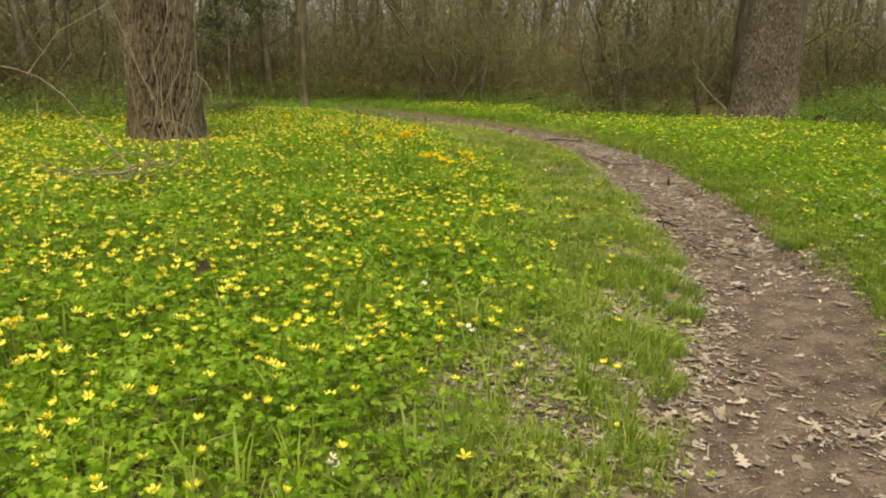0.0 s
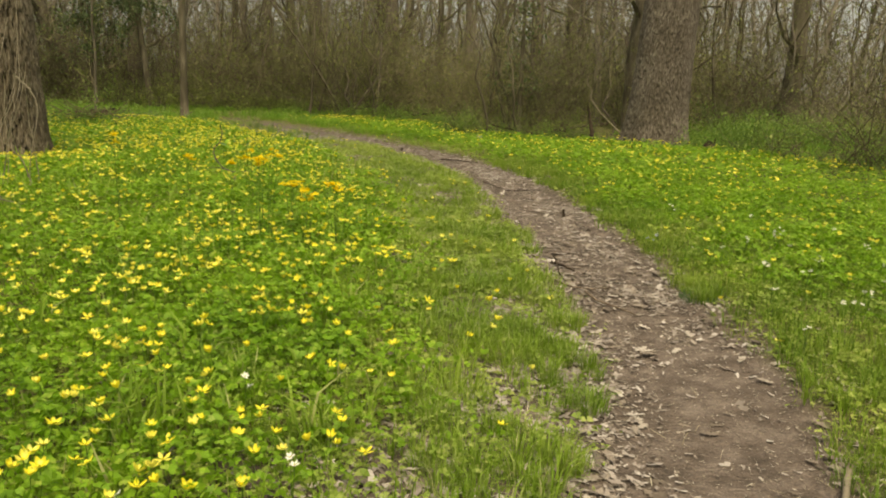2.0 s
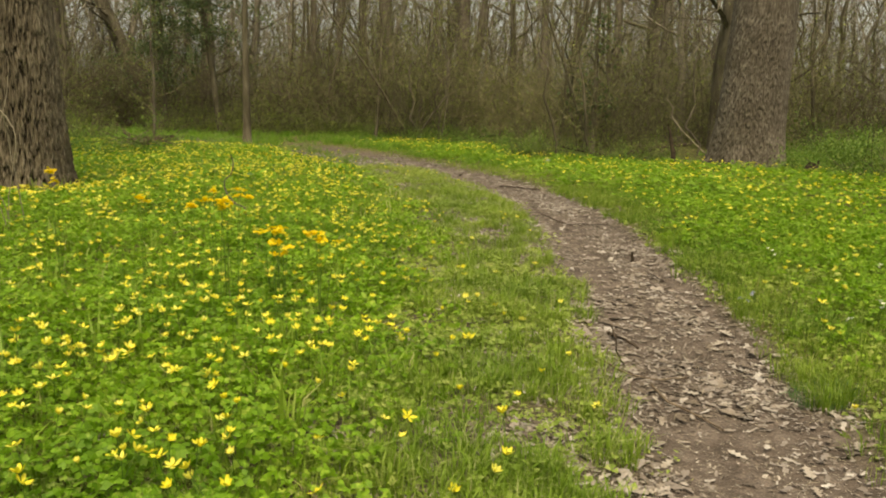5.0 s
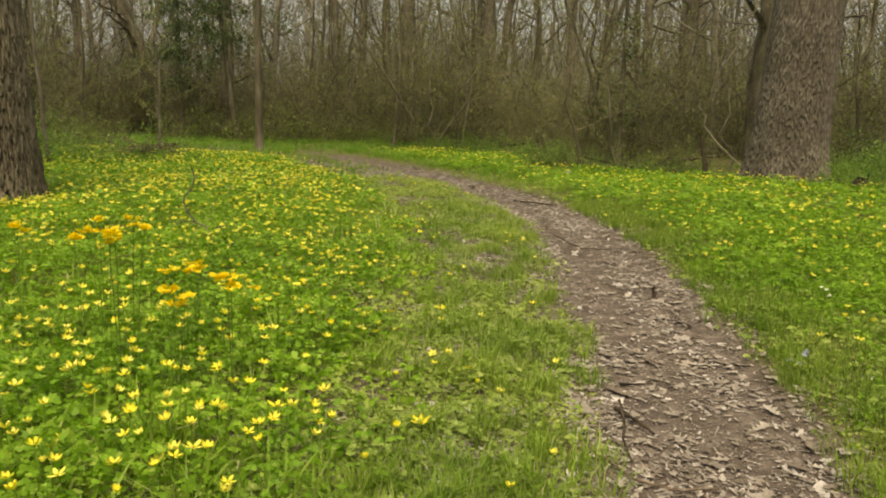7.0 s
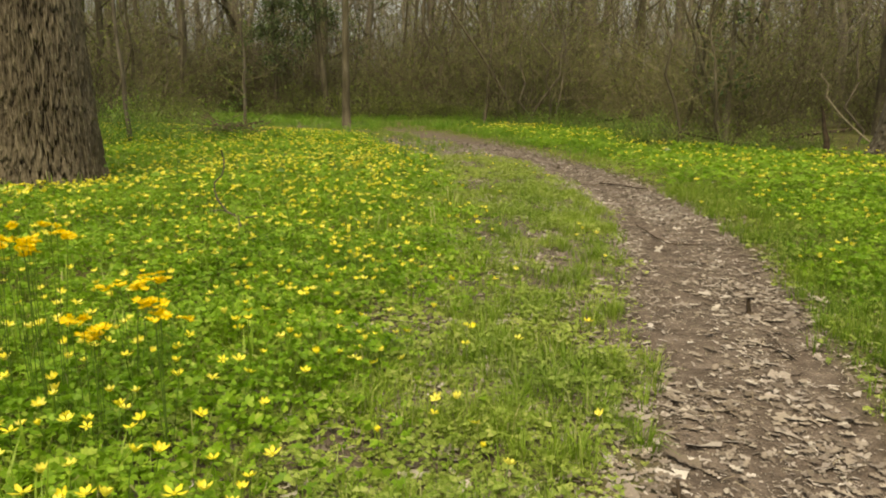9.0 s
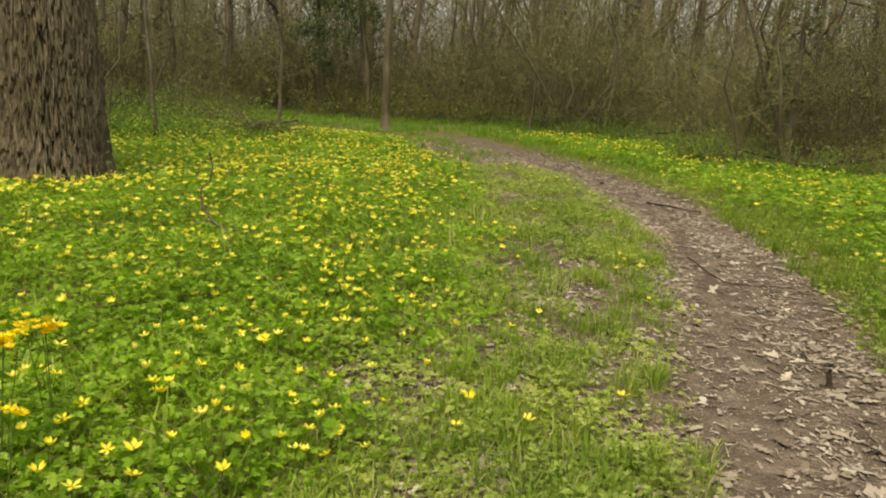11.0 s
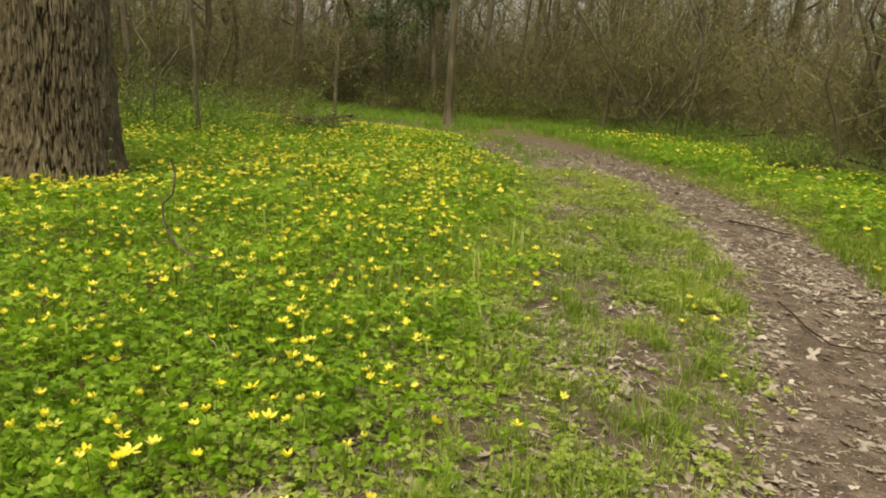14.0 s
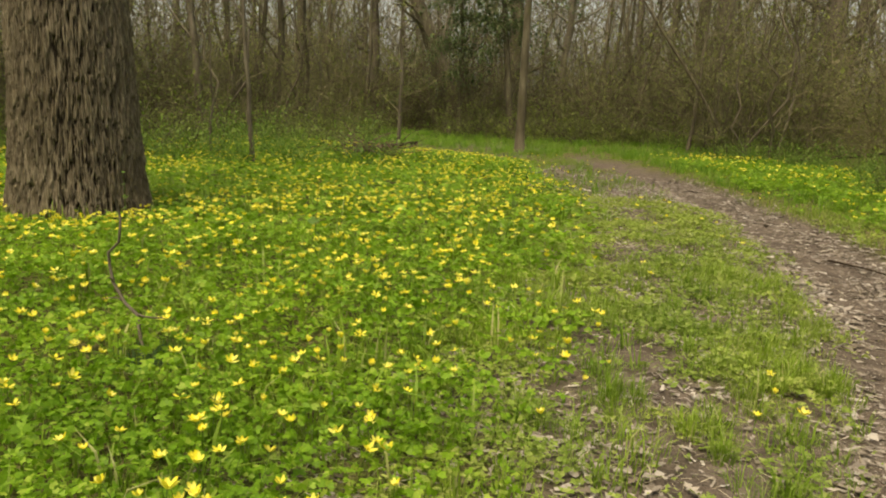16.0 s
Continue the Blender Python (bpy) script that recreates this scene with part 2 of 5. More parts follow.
def land(x, y, d=None):
    """Height of the ground."""
    x, y = np.asarray(x, float), np.asarray(y, float)
    d = side(x, y) if d is None else d
    left, right = np.maximum(d - 0.35, 0), np.maximum(-d - 0.35, 0)
    z = -0.245 + 0.05 * step(0.25, 0.75, np.abs(d))
    z = z + 0.16 * (1 - np.exp(-left * 0.024 / 0.16)) + 0.22 * (1 - np.exp(-right * 0.03 / 0.22))
    z = z + 0.05 * (vnoise(x, y, 1.7, 1) - 0.5) + 0.022 * (vnoise(x, y, 0.45, 2) - 0.5) + 0.25 * (vnoise(x, y, 14, 3) - 0.5) * step(18, 40, np.hypot(x, y - 8))
    return z


def ground_at(x, y):
    return float(land(np.array([x]), np.array([y]))[0])


def wood(x, y, d=None):
    """0 in the clearing, rising to 1 inside the surrounding thicket."""
    d = side(x, y) if d is None else d
    wob = 1.3 * (vnoise(x, y, 3.0, 5) - 0.5)
    lim = 5.3 - 2.5 * step(12, 18.5, y) + 0.8 * step(24, 27, y)
    r = step(lim, lim + 1.1, -d + wob)
    w = -8.6 - 0.1 * np.maximum(y - 8, 0)
    return np.maximum(r, step(0, 1.6, w - x + wob))


LT, RT = (-4.17, 11.2), (6.85, 15.9)        # feet of the two great trees

# drifts of dead leaves, bare worn spots and grass tussocks beside and on the path
DRIFTS = [(1.16, 4.6), (0.95, 3.55), (0.35, 2.85), (0.15, 2.6), (0.78, 2.7), (0.95, 2.6), (0.08, 2.15), (0.3, 2.25), (0.62, 2.3), (1.15, 2.93), (1.28, 3.5), (1.45, 2.3), (2.25, 4.55),
          (1.56, 4.22), (1.38, 3.8), (0.85, 3.5), (2.33, 5.16), (1.25, 5.3), (0.74, 7.35), (0.75, 7.05), (1.0, 6.48), (0.57, 7.2), (0.19, 10.93), (1.6, 7.2), (0.29, 10.85), (0.76, 11.3), (1.2, 8.8), (1.2, 9.7)]
BARE = [(1.48, 8.73), (1.82, 7.6), (1.45, 8.92), (1.35, 8.32), (0.94, 7.98), (1.04, 9.75), (1.86, 7.79), (1.86, 8.56), (0.95, 10.21), (1.3, 9.46), (1.66, 9.44), (1.94, 10.6),
        (-0.02, 14.65), (1.44, 2.93), (1.75, 3.9), (1.7, 3.5), (1.81, 7.67), (0.5, 12.6)]
TUSSOCKS = [(1.01, 4.26), (1.18, 4.14), (0.56, 3.52), (0.61, 2.99), (0.93, 2.78), (0.62, 2.5), (0.18, 2.0), (0.64, 2.17), (0.99, 3.2), (0.94, 4.11), (1.19, 3.9), (1.3, 3.48), (0.93, 5.16), (2.5, 5.17), (0.55, 3.46),
            (1.51, 4.56), (0.62, 4.35), (1.49, 5.56), (1.16, 5.18), (1.78, 6.88), (2.52, 5.32), (2.78, 6.49), (1.43, 6.1), (1.66, 6.48), (1.16, 6.26), (1.9, 7.12), (0.87, 7.21), (1.32, 7.2), (1.44, 7.55), (1.7, 7.72),
            (1.49, 8.23), (1.63, 8.54), (0.61, 6.86), (1.43, 10.4), (1.38, 9.5), (1.17, 9.56), (1.61, 9.23), (1.8, 10.19)]


def spots(x, y, places, r):
    """1 in the middle of each place, fading over about r metres, with a ragged rim."""
    x, y = np.asarray(x, float), np.asarray(y, float)
    wx, wy = x + 0.22 * (vnoise(x, y, 0.17, 71) - 0.5), y + 0.22 * (vnoise(x, y, 0.17, 72) - 0.5)
    out = np.zeros(x.shape)
    for px, py in places:
        out = np.maximum(out, np.exp(-(((wx - px) ** 2 + (wy - py) ** 2) / r ** 2) ** 1.5))
    return out


# ---- mesh helpers ----


def mesh_of(name, V, F, mats, index=None, smooth=False):
    me = bpy.data.meshes.new(name)
    V, F = np.asarray(V, np.float32).reshape(-1, 3), np.asarray(F, np.int32).reshape(-1, 3)
    me.vertices.add(len(V))
    me.vertices.foreach_set("co", V.ravel())
    me.loops.add(F.size)
    me.loops.foreach_set("vertex_index", F.ravel())
    me.polygons.add(len(F))
    me.polygons.foreach_set("loop_start", np.arange(0, F.size, 3, dtype=np.int32))
    for m in mats:
        me.materials.append(m)
    if index is not None:
        me.polygons.foreach_set("material_index", np.asarray(index, np.int32))
    me.polygons.foreach_set("use_smooth", np.full(len(F), smooth))
    me.update(calc_edges=True)
    return me


def part(name, data, parent, label=""):
    ob = new(name, data)
    ob.parent = parent
    return tagged(ob, label)


def join(*pieces):
    """Several (V, F) as one."""
    vs, fs, n0 = [], [], 0
    for v, f in pieces:
        vs.append(np.asarray(v, float))
        fs.append(np.asarray(f, int) + n0)
        n0 += len(v)
    return np.concatenate(vs), np.concatenate(fs)


def tube(pts, radii, sides=5, cap=True):
    """A tapered tube along points."""
    P = np.asarray(pts, float)
    r = np.broadcast_to(np.asarray(radii, float), (len(P),))
    T = np.gradient(P, axis=0)
    T /= np.linalg.norm(T, axis=1)[:, None] + 1e-9
    up = np.array([0.31, 0.87, 0.12]) if abs(T[0, 2]) > 0.7 else np.array([0.05, 0.1, 1.0])
    A = np.cross(T, up)
    A /= np.linalg.norm(A, axis=1)[:, None] + 1e-9
    B = np.cross(T, A)
    an = np.arange(sides) / sides * 2 * np.pi
    V = P[:, None] + r[:, None, None] * (np.cos(an)[None, :, None] * A[:, None] + np.sin(an)[None, :, None] * B[:, None])
    i, j = np.meshgrid(np.arange(len(P) - 1), np.arange(sides), indexing="ij")
    k = (j + 1) % sides
    q = np.stack([i * sides + j, i * sides + k, (i + 1) * sides + k, (i + 1) * sides + j], -1).reshape(-1, 4)
    F = np.concatenate([q[:, [0, 1, 2]], q[:, [0, 2, 3]]])
    if cap:
        F = np.concatenate([F, [(0, m, m + 1) for m in range(1, sides - 1)], [((len(P) - 1) * sides, (len(P) - 1) * sides + m + 1, (len(P) - 1) * sides + m) for m in range(1, sides - 1)]])
    return V.reshape(-1, 3), F


def bent(rg, start, way, length, n=6, wob=0.15, lift=0.0):
    """Points of a crooked twig."""
    p, w = np.array(start, float), np.array(way, float) / np.linalg.norm(way)
    out = [p.copy()]
    for _ in range(n - 1):
        w = w + rg.normal(0, wob, 3) + np.array([0, 0, lift])
        w /= np.linalg.norm(w)
        p = p + w * length / (n - 1)
        out.append(p.copy())
    return np.array(out)


def scatter(temps, P, turn, tip, size, pick=None):
    """Copies of small (V, F, index) templates at places P, as one (V, F, index)."""
    pick = rng.integers(0, len(temps), len(P)) if pick is None else pick
    vs, fs, ms, n0 = [], [], [], 0
    for k, (V, F, I) in enumerate(temps):
        w = np.where(pick == k)[0]
        if not len(w):
            continue
        V = np.asarray(V, float)
        c, s = np.cos(tip[w])[:, None], np.sin(tip[w])[:, None]
        x, y, z = V[:, 0][None], V[:, 1][None], V[:, 2][None]
        y, z = y * c - z * s, y * s + z * c
        c, s = np.cos(turn[w])[:, None], np.sin(turn[w])[:, None]
        W = np.stack([x * c - y * s, x * s + y * c, z + 0 * x], -1) * size[w][:, None, None] + P[w][:, None]
        vs.append(W.reshape(-1, 3))
        fs.append((np.asarray(F)[None] + (n0 + np.arange(len(w)) * len(V))[:, None, None]).reshape(-1, 3))
        ms.append(np.tile(I, len(w)))
        n0 += len(w) * len(V)
    return np.concatenate(vs), np.concatenate(fs), np.concatenate(ms)


def spread(n, x0, x1, y0, y1, dens):
    """Up to n places in a rectangle, kept where dens(x, y, d) beats chance."""
    x, y = rng.uniform(x0, x1, n), rng.uniform(y0, y1, n)
    d = side(x, y)
    keep = rng.random(n) < dens(x, y, d)
    x, y, d = x[keep], y[keep], d[keep]
    return np.stack([x, y, land(x, y, d)], 1), d


# ---- ground ----


def lines(lo, hi, fine_lo, fine_hi, h):
    a = np.arange(fine_lo, fine_hi, h)
    st, v = h, fine_hi
    up = []
    while v < hi:
        st *= 1.25
        v += st
        up.append(v)
    st, v, dn = h, fine_lo, []
    while v > lo:
        st *= 1.25
        v -= st
        dn.append(v)
    return np.array(dn[::-1] + list(a) + up)


gx, gy = lines(-400, 400, -6, 7, 0.085), lines(-400, 500, 0.5, 18, 0.085)
X, Y = np.meshgrid(gx, gy, indexing="ij")
D = side(X, Y)
Z = land(X, Y, D)
nx, ny = X.shape
i, j = np.meshgrid(np.arange(nx - 1), np.arange(ny - 1), indexing="ij")
q = np.stack([i * ny + j, (i + 1) * ny + j, (i + 1) * ny + j + 1, i * ny + j + 1], -1).reshape(-1, 4)
gm = mesh_of("ground", np.stack([X, Y, Z], -1).reshape(-1, 3), np.concatenate([q[:, [0, 1, 2]], q[:, [0, 2, 3]]]), [M_SOIL], smooth=True)
half = 0.36 + 0.10 * vnoise(X, Y, 0.9, 8)
bare = (1 - step(half, half + 0.16, np.abs(D + 0.02))) * (1 - step(22.5, 25, Y))
worn = step(0.28, 0.5, vnoise(X, Y, 0.7, 9)) * (1 - step(1.7, 2.7, D)) * (D > 0) * 0.95
at = gm.attributes.new("trodden", "FLOAT", "POINT")
at.data.foreach_set("value", np.clip(np.maximum(np.maximum(bare, worn), np.maximum(spots(X, Y, BARE, 0.42), spots(X, Y, DRIFTS, 0.34))), 0, 1).astype(np.float32).ravel())
ground = tagged(new("ground", gm), "brown trodden earth path through green woodland floor", "ground", kind="structure")

# ---- plants of the clearing ----


def celandine_leaf(seed, fine):
    """A leaf of three notched leaflets, unequally tilted; unit: leaflet length."""
    rg = np.random.default_rng(seed)
    V, F = [], []
    for k, an in enumerate((-1.15, 0.0, 1.15)):
        an += rg.normal(0, 0.15)
        ln, lift, droop = rg.uniform(0.8, 1.15), rg.uniform(-0.15, 0.35), rg.uniform(-0.35, 0.05)
        ax = np.array([math.sin(an), math.cos(an), lift])
        ac = np.array([math.cos(an), -math.sin(an), rg.normal(0, 0.25)])
        dn = np.array([0, 0, 1.0])
        n0 = len(V)
        if fine:
            V += [0.04 * ax, 0.5 * ln * ax + 0.42 * ac + droop * 0.25 * dn, 0.95 * ln * ax + 0.30 * ac + droop * 0.8 * dn, 0.74 * ln * ax + droop * 0.4 * dn,
                  1.0 * ln * ax - 0.26 * ac + droop * 0.8 * dn, 0.5 * ln * ax - 0.42 * ac + droop * 0.25 * dn]
            F += [(n0, n0 + 3, n0 + 1), (n0 + 1, n0 + 3, n0 + 2), (n0, n0 + 5, n0 + 3), (n0 + 5, n0 + 4, n0 + 3)]
        else:
            V += [0.02 * ax, 0.6 * ln * ax + 0.44 * ac, 1.0 * ln * ax + droop * 0.6 * dn, 0.6 * ln * ax - 0.44 * ac]
            F += [(n0, n0 + 2, n0 + 1), (n0, n0 + 3, n0 + 2)]
    return np.array(V), F, np.zeros(len(F), int)


LEAF_FINE, LEAF_MID = [celandine_leaf(k, True) for k in range(6)], [celandine_leaf(k + 20, False) for k in range(5)]
near_line = np.array([(0, 0), (1.1, 3), (1.5, 5), (1.6, 6.7)])


def far_off(x, y):
    """Rough distance from the strip in which one walks."""
    return np.min([np.hypot(x - a_, y - b_) for a_, b_ in near_line], axis=0)


def meadow(x, y, d):
    """Celandine cover, 0 to 1."""
    rag = 0.5 * (vnoise(x, y, 0.8, 11) - 0.5) + 0.45 * (vnoise(x, y, 0.3, 12) - 0.5)
    rim = np.interp(y, (0.5, 2.0, 2.5, 3.4, 4.3, 5.4, 6.3, 7.3, 8.5, 9.5, 10.5, 12, 14.4, 17, 19.3, 22), (-1.1, -0.48, -0.34, -0.04, 0.25, 0.36, 0.40, 0.32, 0.36, 0.26, 0.0, -0.38, -0.75, -1.9, -2.85, -4.2))
    lf = step(-0.75, 0.3, rim - x + rag) * (1 - step(18, 21.3, y + 0.15 * x)) * (1 - 0.6 * spots(x, y, DRIFTS, 0.24))
    edge = d + 0.9 * (vnoise(x, y, 1.1, 11) - 0.5) + 0.5 * (vnoise(x, y, 0.35, 12) - 0.5)
    rf = step(0.75, 1.5, -edge) * (0.55 + 0.4 * vnoise(x, y, 0.5, 13) + 0.1 * step(7, 11, y))
    return np.where(d > 0, lf, rf) * (1 - wood(x, y, d))


def tri_leaf(seed):
    """A far leaf: three bare triangles."""
    V_, F_ = [], []
    rg = np.random.default_rng(seed)
    for an in (-1.15, 0.0, 1.15):
        an += rg.normal(0, 0.15)
        lift, ax, ac = rg.uniform(-0.2, 0.35), np.array([math.sin(an), math.cos(an), 0]), np.array([math.cos(an), -math.sin(an), 0])
        up = np.array([0, 0, lift])
        n0 = len(V_)
        V_ += [0.02 * ax, 0.9 * ax + 0.5 * ac + up, 0.9 * ax - 0.5 * ac + up]
        F_ += [(n0, n0 + 2, n0 + 1)]
    return np.array(V_), F_, np.zeros(3, int)


LEAF_FAR = [tri_leaf(k) for k in range(5)]


def leaves(n, box, dens, temps, size, rise, seed_tip=0.45):
    P, d = spread(n, *box, dens)
    m = len(P)
    cover = meadow(P[:, 0], P[:, 1], d)
    lump = (0.35 + 0.75 * vnoise(P[:, 0], P[:, 1], 0.20, 15) + 0.5 * vnoise(P[:, 0], P[:, 1], 0.07, 17)) * (0.65 + 0.75 * vnoise(P[:, 0], P[:, 1], 0.62, 16))
    lump = np.minimum(lump, 1.25)
    P[:, 2] += rise[0] + (rise[1] - rise[0]) * rng.random(m) ** 0.7 * lump * (0.35 + 0.65 * cover) * (1 - 0.6 * np.exp(-((P[:, 0] - LT[0]) ** 2 + (P[:, 1] - LT[1]) ** 2) / 1.2))
    return scatter(temps, P, rng.uniform(0, 6.283, m), rng.normal(-0.1, seed_tip, m), size * np.clip(rng.lognormal(0, 0.28, m), 0.5, 1.6))


bed = tagged(new("celandine_bed"), "dense bed of green celandine with yellow flowers", "wildflowers", kind="stuff")
near = leaves(150000, (-3, 4.5, 0.8, 9.7), lambda x, y, d: meadow(x, y, d) * (far_off(x, y) < 2.8), LEAF_FINE, 0.0215, (0.006, 0.185), 0.85)
part("leaves", mesh_of("leaves", near[0], near[1], [M_LEAF]), bed, "small lobed bright green leaves")
mid = leaves(190000, (-5.8, 7.2, 0.8, 12.4), lambda x, y, d: meadow(x, y, d) * (far_off(x, y) < 5.6) * (far_off(x, y) >= 2.8), LEAF_MID, 0.0240, (0.006, 0.185), 0.8)
part("leaves", mesh_of("leaves", mid[0], mid[1], [M_LEAF]), bed, "small lobed bright green leaves")
far = leaves(215000, (-10.5, 9.5, -2.5, 23), lambda x, y, d: meadow(x, y, d) * (far_off(x, y) >= 5.6), LEAF_FAR, 0.038, (0.012, 0.17), 0.55)
part("leaves", mesh_of("leaves", far[0], far[1], [M_LEAF]), bed, "small lobed bright green leaves")


back = leaves(26000, (-8, 7, -4, 0.8), lambda x, y, d: meadow(x, y, d), LEAF_FAR, 0.040, (0.012, 0.16), 0.55)
part("leaves", mesh_of("leaves", back[0], back[1], [M_LEAF]), bed, "small lobed bright green leaves")


def flower_template(seed, petals=8, openness=0.9, stalk=True, fine=True):
    """A cupped star of narrow petals, a domed centre and a stalk. Unit: petal length."""
    rg = np.random.default_rng(seed)
    V, F, I = [], [], []
    for k in range(petals):
        an = 2 * math.pi * k / petals + rg.normal(0, 0.08)
        o = openness * rg.uniform(0.8, 1.15)
        rad, up = np.array([math.cos(an), math.sin(an), 0]), np.array([0, 0, 1.0])
        acr = np.array([-math.sin(an), math.cos(an), 0])
        ln = rg.uniform(0.85, 1.1)
        base = 0.10 * rad
        midp = base + ln * 0.55 * (rad * math.sin(o) + up * math.cos(o))
        tipp = base + ln * (rad * math.sin(o * 0.93) + up * math.cos(o * 0.93))
        n0 = len(V)
        if not fine:
            V += [base, midp + 0.36 * acr, tipp, midp - 0.36 * acr]
            F += [(n0, n0 + 1, n0 + 2), (n0, n0 + 2, n0 + 3)]
            I += [0] * 2
            continue
        V += [base - 0.06 * acr, base + 0.06 * acr, midp + 0.27 * acr, tipp + 0.11 * acr, tipp - 0.11 * acr, midp - 0.27 * acr, midp - 0.06 * up + 0.06 * rad]
        F += [(n0, n0 + 1, n0 + 6), (n0 + 1, n0 + 2, n0 + 6), (n0 + 2, n0 + 3, n0 + 6), (n0 + 3, n0 + 4, n0 + 6), (n0 + 4, n0 + 5, n0 + 6), (n0 + 5, n0, n0 + 6)]
        I += [0] * 6
    n0 = len(V)
    V += [np.array([0.2 * math.cos(t), 0.2 * math.sin(t), 0.1]) for t in np.arange(6) * math.pi / 3] + [np.array([0, 0, 0.28])]
    F += [(n0 + m, n0 + (m + 1) % 6, n0 + 6) for m in range(6)]
    I += [1] * 6
    if stalk:
        tv, tf = tube([(0.5 * rg.normal(), 0.5 * rg.normal(), -5.2), (0.1, 0, -2.5), (0, 0, 0.05)], 0.06, 3, False)
        n0 = len(V)
        V += list(tv)
        F += [tuple(f + n0) for f in tf]
        I += [2] * len(tf)
    return np.array(V), F, np.array(I)


FAR_FLOWERS = [flower_template(k, (6, 7, 6, 7, 5, 7)[k], (0.8, 0.95, 1.12, 0.85, 1.3, 0.6)[k], False, False) for k in range(6)]
FLOWERS = [flower_template(k, (6, 7, 6, 7, 5, 7)[k], (0.8, 0.95, 1.12, 0.85, 1.3, 0.6)[k]) for k in range(6)]


def bloom(x, y, d):
    base = meadow(x, y, d) * (0.34 + 0.95 * vnoise(x, y, 1.6, 21)) * (0.25 + 1.25 * vnoise(x, y, 0.3, 22))
    base = base * np.where(d > 0, 1.0 - 0.22 * step(9.5, 12, y) - 0.3 * step(13, 17, y) - 0.35 * step(6, 3, y) * step(2.5, 1.0, d), 0.26 + 0.13 * step(8, 12, y))
    return np.clip(base + (0.05 * (np.abs(d) > 0.5) * (np.abs(d) < 1.6) + 0.04 * (d > 0.6) * (d < 2.2)) * (1 - 0.75 * step(7.2, 8.4, y)), 0, 1) * (1 - wood(x, y, d))


FP, fd = spread(49000, -11, 10, -2, 24, bloom)
fm = len(FP)
cov = meadow(FP[:, 0], FP[:, 1], fd)
FP[:, 2] += (0.07 + 0.115 * cov * (0.75 + 0.6 * rng.random(fm))) * (1 - 0.55 * np.exp(-((FP[:, 0] - LT[0]) ** 2 + (FP[:, 1] - LT[1]) ** 2) / 1.2))
f_turn, f_tip = rng.uniform(0, 6.283, fm), rng.normal(0, 0.32, fm)
f_size = 0.0235 * rng.lognormal(0, 0.14, fm)
f_pick = rng.integers(0, 6, fm)
# the flowers beside the walk are single parts, those further off one joined part
close = (FP[:, 0] > -0.9) & (FP[:, 0] < 1.9) & (FP[:, 1] > 1.4) & (FP[:, 1] < 10.5)
near_id = np.where(close)[0]
near_id = near_id[np.argsort(far_off(FP[near_id, 0], FP[near_id, 1]))][:300]
single = [[mesh_of(n_, V, np.array(F)[I == k], [mt]) for k, (n_, mt) in enumerate((("flower", M_YELLOW1), ("centre", M_CENTRE), ("stalk", M_STEM)))] for V, F, I in FLOWERS]
rest = np.ones(fm, bool)
rest[near_id] = False
off = far_off(FP[:, 0], FP[:, 1]) > 4.5
w = scatter(FLOWERS, FP[rest & ~off], f_turn[rest & ~off], f_tip[rest & ~off], f_size[rest & ~off], f_pick[rest & ~off])
tagged(part("flowers", mesh_of("flowers", w[0], w[1], [M_YELLOW, M_CENTRE, M_STEM], w[2]), bed, "many glossy yellow celandine flowers"), kind="stuff")
w = scatter(FAR_FLOWERS, FP[rest & off], f_turn[rest & off], f_tip[rest & off], 1.2 * f_size[rest & off], f_pick[rest & off])
tagged(part("flowers", mesh_of("flowers", w[0], w[1], [M_YELLOW, M_CENTRE, M_STEM], w[2]), bed, "many glossy yellow celandine flowers"), kind="stuff")


# ---- grass and low weeds ----


def blade(seed, lean):
    rg = np.random.default_rng(seed)
    w_, b_ = 0.021, lean
    V = [(-w_, 0, 0), (w_, 0, 0), (w_ * 0.8, 0.35 * b_ * 0.5, 0.55), (-w_ * 0.8, 0.35 * b_ * 0.5, 0.55), (0, b_, 1.0 - 0.35 * b_)]
    return np.array(V), [(0, 1, 2), (0, 2, 3), (3, 2, 4)], np.zeros(3, int)


BLADES = [blade(k, v) for k, v in enumerate((0.1, 0.3, 0.5, 0.75))]


def tufts(n, box, dens, per, height, spread_r, width=1.0):
    P, d = spread(n, *box, dens)
    P, hh = np.repeat(P, per, 0), np.repeat(rng.uniform(0.6, 1.25, len(P)), per)
    m = len(P)
    an, r = rng.uniform(0, 6.283, m), spread_r * np.sqrt(rng.random(m))
    P[:, 0] += r * np.cos(an)
    P[:, 1] += r * np.sin(an)
    return scatter(BLADES, P, an - 1.57 + rng.normal(0, 0.5, m), -rng.random(m) * 0.35, height * hh * rng.uniform(0.5, 1.15, m))


